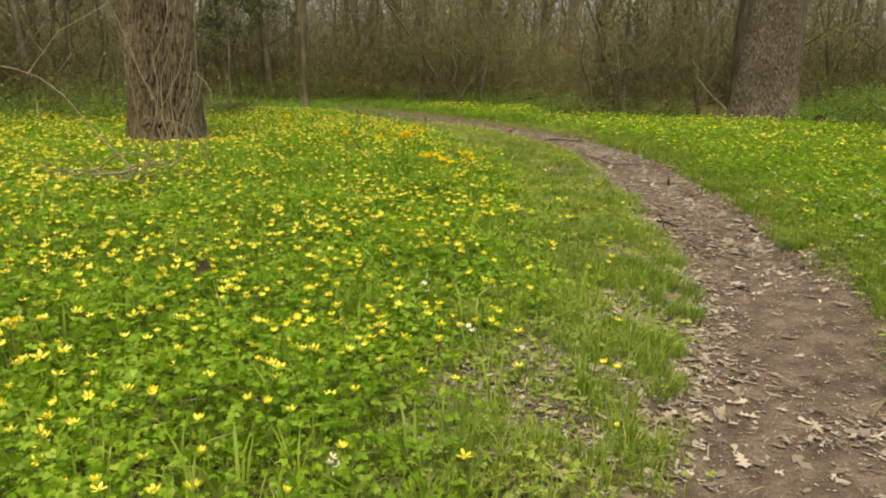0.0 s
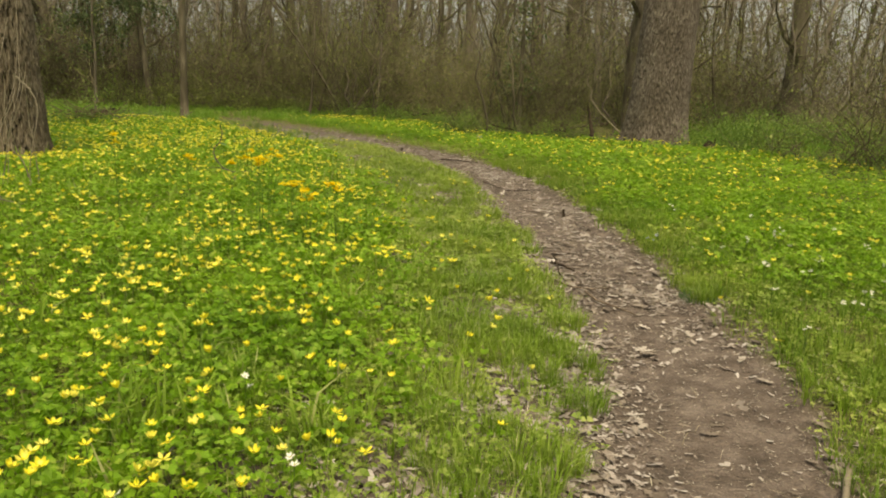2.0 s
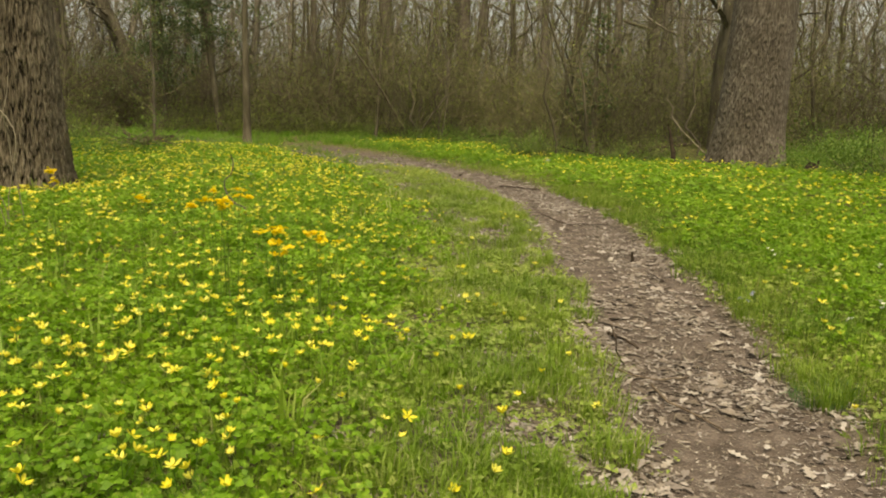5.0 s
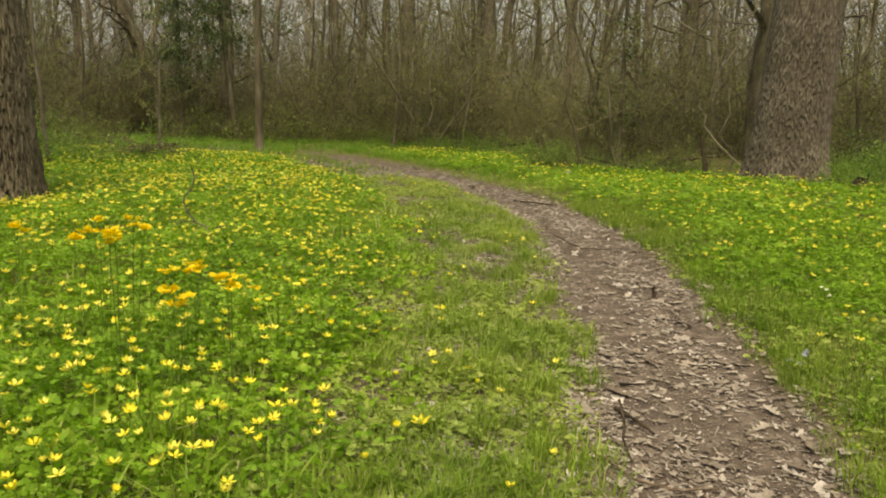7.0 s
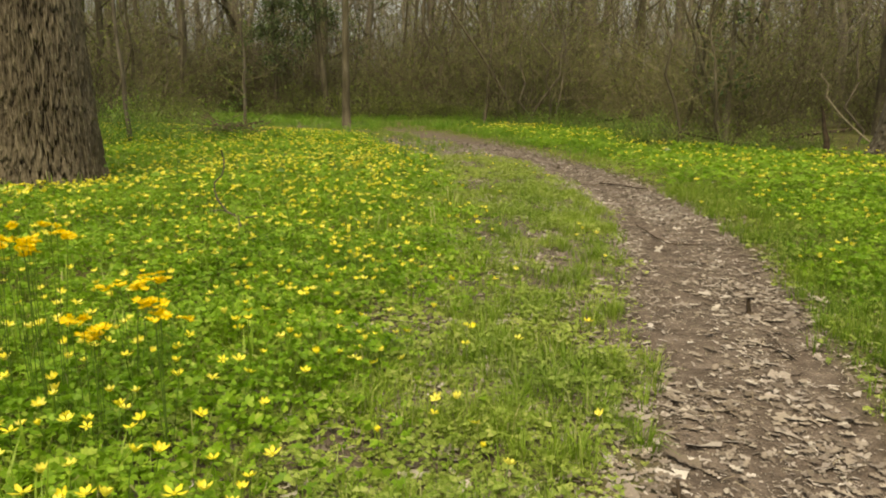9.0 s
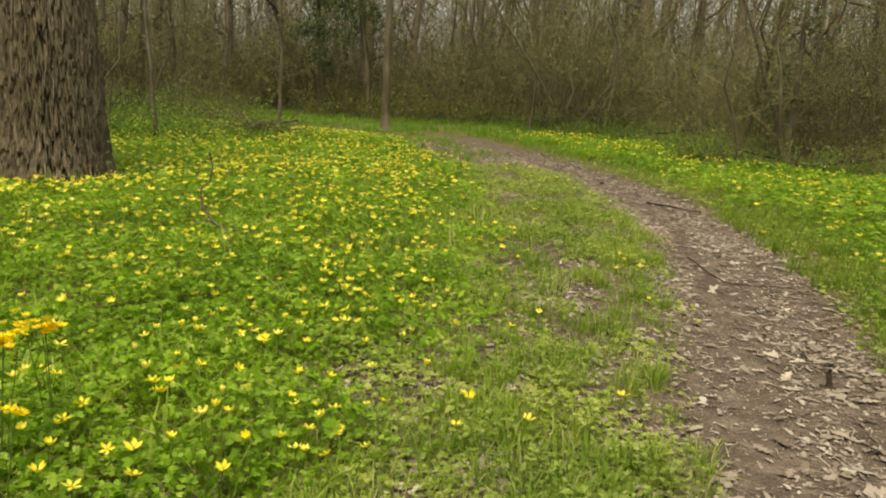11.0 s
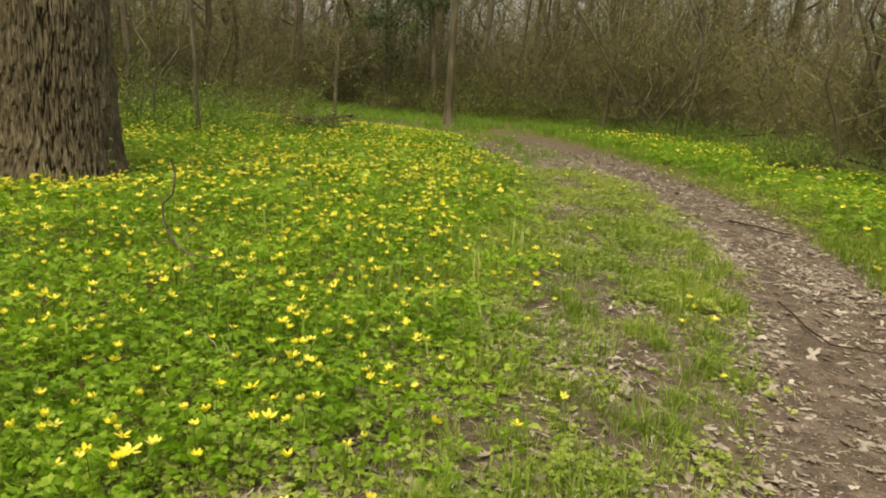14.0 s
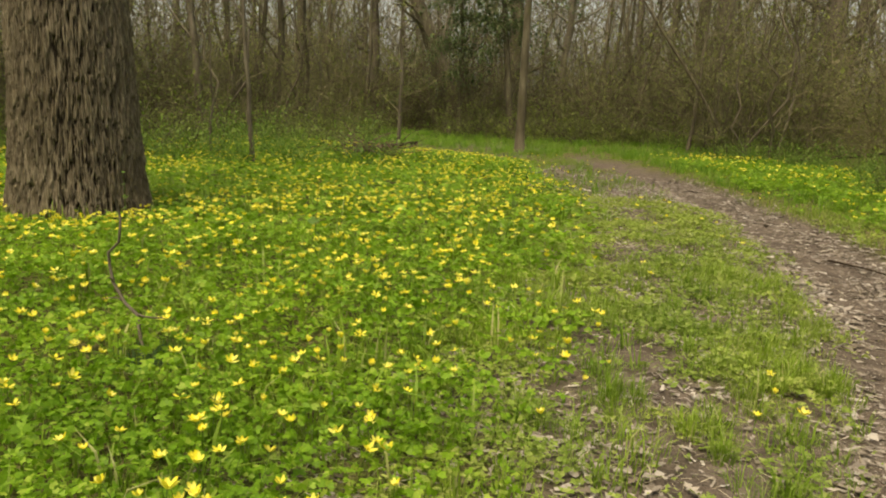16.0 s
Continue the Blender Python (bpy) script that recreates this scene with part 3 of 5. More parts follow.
def grassy(x, y, d):
    band = step(0.38, 0.7, d + 0.4 * (vnoise(x, y, 0.5, 31) - 0.5)) * (1 - 0.45 * step(1.5, 2.6, d))
    rband = step(0.40, 0.62, -d + 0.2 * (vnoise(x, y, 0.5, 32) - 0.5)) * (1 - 0.3 * step(1.2, 2.6, -d))
    open_ = (1 - 0.8 * spots(x, y, BARE, 0.32)) * (1 - 0.6 * spots(x, y, DRIFTS, 0.24))
    patchy = 0.22 + 0.6 * step(0.34, 0.62, vnoise(x, y, 0.35, 33)) - 0.12 * step(7.0, 8.2, y)
    # a continuous strip lines the path where the ground behind it is worn
    strip = step(9.2, 10.2, y) * step(0.42, 0.55, d) * step(0.45, 0.0, d - 0.9 - 1.0 * step(11.5, 13.5, y)) * (0.22 + 0.2 * step(12, 14, y) + 0.58 * step(0.40, 0.62, vnoise(x, y, 0.26, 39)))
    clump = 1 - 0.65 * step(7.2, 8.4, y) * step(0.58, 0.44, vnoise(x, y, 0.17, 37))
    left = band * np.maximum(clump, strip) * np.maximum(patchy * (1 - 0.7 * step(7.3, 8.2, y) * (1 - 0.5 * step(9, 11, y)) * step(2.4, 1.6, d)), 0.72 * strip) * open_
    return np.where(d > 0, left, (0.55 + 0.4 * step(0.3, 0.6, vnoise(x, y, 0.4, 34))) * rband) * (1 - wood(x, y, d))


grass = tagged(new("grass"), "fresh green spring grass in loose tufts along the path", "grass", kind="stuff")
w = tufts(23000, (-3.0, 2.4, 1.0, 12.5), lambda x, y, d: grassy(x, y, d) * (d > 0), 16, 0.115, 0.05)
part("tufts", mesh_of("tufts", w[0], w[1], [M_GRASS]), grass)
w = tufts(22000, (0.6, 5.6, 1.0, 13), lambda x, y, d: grassy(x, y, d) * (d < 0), 14, 0.11, 0.05)
part("tufts", mesh_of("tufts", w[0], w[1], [M_VERGE_SHADED]), grass, "lush green grass, darkened as in shade")
# taller blades that stand up between the flowers
w = tufts(5200, (-5.5, 1.6, 1.5, 14), lambda x, y, d: meadow(x, y, d) * (d > 0) * (0.25 + 0.75 * step(0.5, 0.7, vnoise(x, y, 0.45, 38))), 9, 0.235, 0.045)
part("tufts", mesh_of("tufts", w[0], w[1], [M_GRASS]), grass, "taller single blades between the flowers")
# broad tussocks that stand apart along the trodden band
w = tufts(9500, (-0.4, 3.2, 1.2, 12), lambda x, y, d: 0.75 * np.where(y < 6.3, step(0.15, 0.8, spots(x, y, TUSSOCKS, 0.19)), 0.7 * step(0.2, 0.9, spots(x, y, TUSSOCKS, 0.12))) * (np.abs(d) > 0.4), 38, 0.112, 0.045)
part("tussocks", mesh_of("tussocks", w[0], w[1], [M_GRASS]), grass, "dense tussocks of rich green grass")
# small tufts dotted over the worn ground inside the bend
w = tufts(2300, (-0.9, 2.3, 7.4, 11.5), lambda x, y, d: step(0.52, 0.66, vnoise(x, y, 0.15, 51)) * step(0.4, 0.55, d) * step(2.5, 1.9, d), 20, 0.095, 0.045)
part("tussocks", mesh_of("tussocks", w[0], w[1], [M_GRASS]), grass, "small dotted tufts of fresh grass")
w = tufts(11000, (-6, 6, 12, 24), grassy, 8, 0.12, 0.09)
part("tufts", mesh_of("tufts", w[0], w[1], [M_GRASS]), grass)


def bank(x, y, d):
    """Rank grass beyond the flowers, running a little way in under the thicket."""
    w_ = wood(x, y, d)
    return np.maximum(np.where(d < 0, step(15, 18, y + 0.15 * x), 0.15 * step(15, 18, y) + 0.85 * step(22.2, 24.2, y)) * (np.abs(d) > 0.7 * (1 - step(23, 25, y))) * (1 - w_), step(0.02, 0.2, w_) * np.where((x > 7) & (x < 13.5) & (y > 9) & (y < 19.5), 1.0, 1 - step(0.75, 1.0, w_))) * (0.35 + 0.65 * step(0.25, 0.6, vnoise(x, y, 0.8, 35)))


w = tufts(27000, (-13, 13.5, 6, 30), bank, 10, 0.215, 0.10)
part("tufts", mesh_of("tufts", w[0], w[1], [M_RICH]), grass, "taller rich green grass")

weeds = tagged(new("low_weeds"), "sparse low yellowish-green weeds on trodden soil", "weeds", kind="stuff")


def weedy(x, y, d):
    left = step(0.30, 0.8, d + 0.3 * (vnoise(x, y, 0.5, 41) - 0.5)) * (1 - step(2.2, 2.9, d)) * (0.55 + 0.45 * step(4.5, 6.5, y))
    right = 0.45 * step(0.36, 0.7, -d) * (1 - 0.6 * step(2.0, 4.0, -d))
    return np.where(d > 0, left, right) * (0.34 - 0.16 * step(7, 8.5, y) + 0.66 * step(0.15 + 0.12 * step(7, 8.5, y), 0.58, vnoise(x, y, 0.24, 42))) * (1 - 0.8 * spots(x, y, BARE, 0.32)) * (1 - 0.55 * step(7.0, 8.4, y) * step(0.55, 0.42, vnoise(x, y, 0.19, 46))) * (1 - 0.45 * spots(x, y, DRIFTS, 0.24)) * (1 - wood(x, y, d))


P, d = spread(500000, -2.2, 3.9, 1.2, 16, weedy)
m = len(P)
P[:, 2] += 0.008 + (0.02 + 0.065 * step(0.35, 0.8, vnoise(P[:, 0], P[:, 1], 0.16, 43))) * rng.random(m)
w = scatter(LEAF_MID[:2] + LEAF_FAR, P, rng.uniform(0, 6.283, m), rng.normal(0, 0.75, m), 0.0118 * np.clip(rng.lognormal(0, 0.45, m), 0.4, 2.1))
part("leaves", mesh_of("leaves", w[0], w[1], [M_WEED]), weeds)

# ---- fallen leaves ----


def oak_leaf(seed):
    """A curled lobed dry leaf, length 1."""
    rg = np.random.default_rng(seed)
    xs = [0.0, 0.12, 0.22, 0.34, 0.46, 0.60, 0.72, 0.86, 1.0]
    wd = [0.012, 0.06, 0.21, 0.07, 0.29, 0.09, 0.25, 0.06, 0.0]
    curl, roll_ = rg.uniform(-0.5, 0.9), rg.uniform(-0.5, 1.6)
    V = []
    for x_, w_ in zip(xs, wd):
        zc = curl * 0.35 * (x_ - 0.5) ** 2
        for s_ in (-1, 0, 1):
            ww = w_ * s_ * (1 + rg.normal(0, 0.12))
            V.append((ww, x_ - 0.5, 0.9 * zc + 1.0 * roll_ * ww * ww + 0.02 * rg.random()))
    F = []
    for k in range(8):
        for c_ in (0, 1):
            a_ = 3 * k + c_
            F += [(a_, a_ + 1, a_ + 4), (a_, a_ + 4, a_ + 3)]
    return np.array(V), F, np.zeros(len(F), int)


def scrap(seed):
    """A torn piece of a dry lobed leaf: a few of its lobes, on both sides of the rib or on one."""
    rg = np.random.default_rng(seed)
    n_, one = int(rg.integers(3, 6)), rg.random() < 0.35
    bow, fold, twist = rg.uniform(-0.4, 0.8), rg.uniform(-0.2, 0.8), rg.normal(0, 0.2)
    V, F = [], []
    for k in range(n_):
        y_ = (k + rg.normal(0, 0.12)) / (n_ - 1) - 0.5
        wide = rg.uniform(0.16, 0.36) if k % 2 else rg.uniform(0.04, 0.14)
        for s_ in (-1, 0, 1):
            w_ = wide * s_ * rg.uniform(0.7, 1.2) * (0.25 if one and s_ < 0 else 1)
            V.append((w_, y_ + 0.08 * rg.normal() * abs(s_), bow * 0.45 * y_ * y_ + fold * abs(w_) * 0.5 + twist * w_))
    for k in range(n_ - 1):
        for c_ in (0, 1):
            a_ = 3 * k + c_
            F += [(a_, a_ + 1, a_ + 4), (a_, a_ + 4, a_ + 3)]
    return np.array(V), F, np.zeros(len(F), int)


OAK, SCRAP = [oak_leaf(k) for k in range(8)], [scrap(k) for k in range(14)]
litter = tagged(new("leaf_litter"), "dry pale brown oak leaves strewn on the path", "leaf litter", kind="stuff")


def strewn(x, y, d):
    """Cover of dead leaves, 0 to 1."""
    drift = step(0.40, 0.66, 0.6 * vnoise(x, y, 0.6, 51) + 0.4 * vnoise(x, y, 0.2, 54))
    deep = 0.10 + 0.75 * step(4.7, 5.4, y) * step(7.4, 6.8, y) + 0.95 * step(6.8, 7.4, y) * step(0.2, -0.05, d) + 0.25 * step(10, 12, y)
    rims = 0.28 * step(0.16, 0.05, np.abs(np.abs(d) - 0.45))
    band = step(0.72, 0.48, np.abs(d)) * np.clip(deep + rims, 0, 1) * (0.35 + 0.65 * drift)
    left = step(0.45, 0.62, vnoise(x, y, 0.5, 53)) * (d > 0.3) * (d < 2.0) * 0.45 + (0.2 + 0.25 * step(6.5, 8.0, y)) * (d > 0.3) * (d < 2.4)
    return np.clip((band + left) * (1 - 0.8 * spots(x, y, BARE, 0.30)) + (0.42 - 0.17 * step(4.7, 5.5, y)) * spots(x, y, DRIFTS, 0.23) * np.where(d < 0.35, 0.5, 1.0) + 0.04 * (np.abs(d) < 1.8), 0, 1) * (1 - wood(x, y, d)) * (1 - step(21, 24, y))


P, d = spread(125000, -2.5, 4.5, 0.8, 20, strewn)
m = len(P)
P[:, 2] += 0.003 + 0.007 * rng.random(m)
w = scatter(SCRAP, P, rng.uniform(0, 6.283, m), rng.normal(0, 0.16, m), 0.027 * rng.lognormal(0, 0.5, m))
part("leaf_scraps", mesh_of("leaf_scraps", w[0], w[1], [M_SCRAP]), litter)
# fine broken leaf trodden together where the path is deepest in litter
P, d = spread(70000, 1.2, 3.5, 4.8, 14.5, lambda x, y, d: 0.6 * strewn(x, y, d) * step(0.72, 0.5, np.abs(d)) * step(0.34, 0.6, vnoise(x, y, 0.33, 60)) * np.where((y > 7) & (d > 0.1), 0.3, 1.0))
m = len(P)
P[:, 2] += 0.003 + 0.008 * rng.random(m)
w = scatter(SCRAP, P, rng.uniform(0, 6.283, m), rng.normal(0, 0.14, m), 0.022 * np.clip(rng.lognormal(0, 0.45, m), 0.4, 2.2))
part("leaf_scraps", mesh_of("leaf_scraps", w[0], w[1], [M_SCRAP]), litter)
# bleached straws lying on the worn ground
P, d = spread(26000, -0.6, 3.6, 1.3, 13, lambda x, y, d: 0.55 * step(2.3, 1.6, d) * (d > -0.7) * (0.25 + 0.75 * step(0.4, 0.6, vnoise(x, y, 0.3, 59))) * np.where(np.abs(d) < 0.4, 0.35, 1.0))
m = len(P)
P[:, 2] += 0.012 + 0.02 * rng.random(m)
w = scatter(BLADES, P, rng.uniform(0, 6.283, m), rng.normal(-1.5, 0.13, m), 0.062 * np.clip(rng.lognormal(0, 0.4, m), 0.4, 2.0))
part("straws", mesh_of("straws", w[0], w[1], [M_STRAW]), litter, "bleached dry grass straws")
# pale drifts along the left edge of the path, and crumbs trodden into it
P, d = spread(60000, -0.3, 2.6, 1.4, 11.6, lambda x, y, d: (0.85 - 0.45 * step(4.7, 5.5, y)) * spots(x, y, DRIFTS, 0.25) * np.where(d < 0.3, 0.4, 1.0))
m = len(P)
P[:, 2] += 0.004 + 0.016 * rng.random(m)
w = scatter(SCRAP, P, rng.uniform(0, 6.283, m), rng.normal(0, 0.18, m), 0.027 * rng.lognormal(0, 0.4, m))
part("leaf_drift", mesh_of("leaf_drift", w[0], w[1], [M_SCRAP]), litter, "pale drifts of broken dry leaves")
P, d = spread(120000, -0.5, 3.2, 1.2, 12, lambda x, y, d: 0.9 * step(0.75, 0.5, np.abs(d)) * (0.3 + 0.7 * vnoise(x, y, 0.3, 58)))
m = len(P)
P[:, 2] += 0.002 + 0.003 * rng.random(m)
w = scatter(LEAF_FAR, P, rng.uniform(0, 6.283, m), rng.normal(0, 0.4, m), 0.0042 * rng.lognormal(0, 0.5, m))
part("crumbs", mesh_of("crumbs", w[0], w[1], [M_DEAD]), litter, "fine brown crumbs of leaf and soil")
P, d = spread(40000, -2.5, 4.5, 0.8, 20, lambda x, y, d: 0.75 * strewn(x, y, d) * np.where(d > 0.55, 0.45, 1.0))
m = len(P)
P[:, 2] += 0.003 + 0.012 * rng.random(m)
l_turn, l_tip, l_size = rng.uniform(0, 6.283, m), rng.normal(0, 0.12, m), 0.060 * rng.lognormal(0, 0.3, m)
by_path = np.where((P[:, 1] > 2.2) & (P[:, 1] < 9.5) & (np.abs(d) < 1.0))[0][:300]
rest = np.ones(m, bool)
rest[by_path] = False
w = scatter(OAK, P[rest], l_turn[rest], l_tip[rest], l_size[rest])
part("oak_leaves", mesh_of("oak_leaves", w[0], w[1], [M_DEAD]), litter)
OAK_POSES = [(P[k], l_turn[k], l_tip[k], l_size[k]) for k in by_path]

# ---- the two great trees ----


def great_trunk(r0, r1, height, flare, ridges, deep, lean, seed, bark, squash=1.0, nu=220, nv=200, scale_len=0.17):
    """A trunk whose bark stands out in long broken plates."""
    an = np.r_[np.linspace(-2.95, 1.0, nu - 60, endpoint=False), np.linspace(1.0, 2 * np.pi - 2.95, 60, endpoint=False)]
    zz = np.r_[np.linspace(-0.3, 2.8, nv), np.linspace(2.9, height, 26)]
    A, Zg = np.meshgrid(an, zz, indexing="ij")
    base = r1 + (r0 - r1) * np.exp(-np.maximum(Zg, 0) / 2.2) * 0.6 + (r0 - r1) * 0.4 * np.clip(1 - Zg / height, 0, 1)
    base = base * np.clip(1 - 0.75 * (np.maximum(Zg, 0) / height) ** 1.5, 0.06, 1)
    feet = 0.5 + 0.5 * np.cos(A * 5 + seed)
    base = base + flare * np.exp(-np.maximum(Zg, 0) / 0.45) * (0.35 + 0.65 * feet)
    # two layers of long spindle-shaped plates that interlock, each a little askew and loose at its lower end
    plate = np.zeros_like(A)
    for layer, (share, reach) in enumerate(((1.0, 1.0), (0.83, 0.7))):
        sd = seed + 20 * layer
        u = A * ridges * share / (2 * np.pi) + 1.5 * (vnoise(A * 3 + sd, Zg, 0.5, sd) - 0.5) + 1.1 * (vnoise(A * 9, Zg, 0.13, sd + 1) - 0.5)
        for dc in (-1, 0, 1):
            col = np.floor(u) + dc
            cell = Zg / scale_len + 0.5 * (col % 2) + 0.55 * vnoise(col * 9.3, col * 0 + 3.0, 1.0, sd + 2) + 0.35 * (vnoise(A * 4, Zg, 0.16, sd + 5) - 0.5)
            row = np.floor(cell)
            lap = cell - row
            lift = vnoise(col * 5.1, row * 3.3, 1.0, sd + 6)
            slant = (vnoise(col * 3.7, row * 8.9, 1.0, sd + 8) - 0.5) * 3.2
            wide = (0.13 + 0.34 * np.sin(np.pi * lap ** 0.8) ** 0.7) * (0.7 + 0.6 * lift)
            fu = np.abs(u - col - 0.5 + slant * (lap - 0.5)) / wide
            plate = np.maximum(plate, reach * np.clip(1 - fu ** 4, 0, 1) * (0.55 + 0.5 * lift) * (1.08 - 0.3 * lap) * (0.92 + 0.08 * np.cos(u * 22)))
    rough = vnoise(A * base * 3, Zg * 0.3, 0.03, seed + 3) * 0.18
    rad = base + deep * (plate + rough - 0.5) * np.clip(1 - Zg / (height * 0.9), 0.1, 1)
    rad = rad * (1 + 0.06 * (vnoise(np.cos(A) * 2, np.sin(A) * 2 + Zg * 0.5, 1.0, seed + 4) - 0.5))
    Vx = rad * np.cos(A) + lean[0] * np.maximum(Zg, 0)
    Vy = rad * np.sin(A) * squash + lean[1] * np.maximum(Zg, 0)
    n_ = len(zz)
    i_, j_ = np.meshgrid(np.arange(nu), np.arange(n_ - 1), indexing="ij")
    k_ = (i_ + 1) % nu
    q_ = np.stack([i_ * n_ + j_, k_ * n_ + j_, k_ * n_ + j_ + 1, i_ * n_ + j_ + 1], -1).reshape(-1, 4)
    me = mesh_of("trunk", np.stack([Vx, Vy, Zg], -1), np.concatenate([q_[:, [0, 1, 2]], q_[:, [0, 2, 3]]]), [bark], smooth=True)
    me.attributes.new("crest_shade", "FLOAT", "POINT").data.foreach_set("value", np.clip(plate, 0, 1).astype(np.float32).ravel())
    return me


def limbs(rg, axis, n, r, length, lo, sides=5, twigs=5):
    """Bare spring branches round an axis of points: two orders of limbs."""
    out = []
    for k in range(n):
        f = lo + (0.97 - lo) * (k + rg.random()) / n
        p = axis[min(int(f * (len(axis) - 1)), len(axis) - 1)]
        an = rg.uniform(0, 6.283)
        ln = length * (1.15 - 0.7 * f) * rg.uniform(0.6, 1.2)
        w_ = (math.cos(an), math.sin(an), rg.uniform(0.25, 0.9))
        pts = bent(rg, p, w_, ln, 6, 0.16, 0.05)
        rr = r * (1.1 - 0.8 * f)
        out.append(tube(pts, np.linspace(rr, rr * 0.2, 6), sides))
        for _ in range(twigs):
            q_ = pts[rg.integers(1, 6)]
            w2 = np.array(w_) + rg.normal(0, 0.7, 3)
            t2 = bent(rg, q_, w2, ln * rg.uniform(0.25, 0.5), 4, 0.2, 0.04)
            out.append(tube(t2, np.linspace(rr * 0.3, rr * 0.06, 4), 3))
    return join(*out)


def bare_crown(seed, axis, n, r, length, lo):
    rg = np.random.default_rng(seed)
    return limbs(rg, np.array(axis), n, r, length, lo)


left_tree = tagged(new("great_tree"), "thick old tree with shaggy grey-brown bark among celandine", "tree")
left_tree.location = (*LT, ground_at(*LT))
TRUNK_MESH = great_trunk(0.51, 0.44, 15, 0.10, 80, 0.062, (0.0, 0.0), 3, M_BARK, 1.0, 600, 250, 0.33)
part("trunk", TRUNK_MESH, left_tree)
V, F = bare_crown(4, [(0, 0, z_) for z_ in np.linspace(5, 15, 20)], 16, 0.17, 5.5, 0.05)
part("crown", mesh_of("crown", V, F, [M_TRUNK], smooth=True), left_tree, "bare spring branches")

right_tree = tagged(new("great_tree"), "broad grey tree trunk with fine plated bark and flared foot", "tree")
right_tree.location = (*RT, ground_at(*RT))
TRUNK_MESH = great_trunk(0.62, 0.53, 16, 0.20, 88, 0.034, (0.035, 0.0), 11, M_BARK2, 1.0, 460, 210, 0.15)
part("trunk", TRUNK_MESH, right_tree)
V, F = bare_crown(5, [(0.035 * z_, 0, z_) for z_ in np.linspace(5, 16, 20)], 16, 0.18, 6, 0.05)
part("crown", mesh_of("crown", V, F, [M_TRUNK], smooth=True), right_tree, "bare spring branches")


def vine(name, pts, r, label, material=M_VINE, thing=True, parent=None):
    P_ = np.array(pts, float)
    t_ = np.linspace(0, 1, len(P_))
    s_ = np.linspace(0, 1, len(P_) * 6)
    C = np.stack([np.interp(s_, t_, P_[:, k]) for k in range(3)], 1)
    ker = np.ones(7) / 7
    C[3:-3] = np.stack([np.convolve(C[:, k], ker, mode="valid") for k in range(3)], 1)
    C += np.random.default_rng(int(abs(P_[0, 0]) * 1000)).normal(0, r * 0.35, C.shape)
    V_, F_ = tube(C, np.linspace(r, r * 0.55, len(C)), 5)
    me = mesh_of(name, V_, F_, [material], smooth=True)
    if parent:
        return part(name, me, parent, label)
    return new(name, me)


# pale vines rising in front of the shaggy tree
vines = tagged(new("climbing_vine"), "tangle of thin pale dry vines rising out of celandine", "vine")


for pts in ([(-2.65, 8.0, 1.0), (-2.53, 8.0, 0.88), (-2.46, 8.0, 0.73), (-2.51, 8.0, 0.49), (-2.57, 8.0, 0.30), (-2.6, 8.0, 0.0)],
            [(-3.25, 8.2, 0.0), (-3.25, 8.2, 0.24), (-3.13, 8.2, 0.65), (-3.12, 8.2, 0.95), (-3.16, 8.2, 1.12), (-3.03, 8.25, 1.35), (-2.95, 8.3, 1.75), (-3.0, 8.5, 2.5)],
            [(-3.24, 8.0, 0.0), (-3.21, 8.0, 0.24), (-3.02, 8.0, 0.62), (-2.93, 8.0, 0.77), (-2.78, 8.0, 1.03), (-2.7, 8.1, 1.5)],
            [(-2.98, 7.8, 0.30), (-2.94, 7.8, 0.51), (-2.75, 7.8, 0.46), (-2.56, 7.8, 0.28), (-2.5, 7.8, 0.05)],
            [(-3.15, 8.1, 0.7), (-3.25, 8.0, 1.04), (-3.31, 8.0, 1.25), (-3.4, 8.0, 1.53), (-3.53, 8.0, 1.75), (-3.6, 8.1, 2.3)],
            [(-2.9, 8.0, 0.0), (-2.85, 8.0, 0.35), (-2.77, 8.0, 0.6), (-2.66, 8.0, 0.79), (-2.65, 8.0, 1.0)],
            [(-3.1, 8.1, 0.05), (-3.05, 8.1, 0.5), (-3.1, 8.2, 0.9), (-2.95, 8.2, 1.2), (-2.85, 8.3, 1.9)]):
    vine("vine", pts, 0.006, "", parent=vines)
rg = np.random.default_rng(19)
for k in range(9):
    x, y = rg.uniform(-3.35, -2.6), rg.uniform(7.9, 8.5)
    run = bent(rg, (x, y, -0.1), (rg.normal(0, 0.25), rg.normal(0, 0.05), 1.0), rg.uniform(1.0, 2.3), 8, 0.16, 0.1)
    vine("vine", run, rg.uniform(0.003, 0.006), "", parent=vines)

# ---- saplings, trunks and thicket of the surrounding wood ----


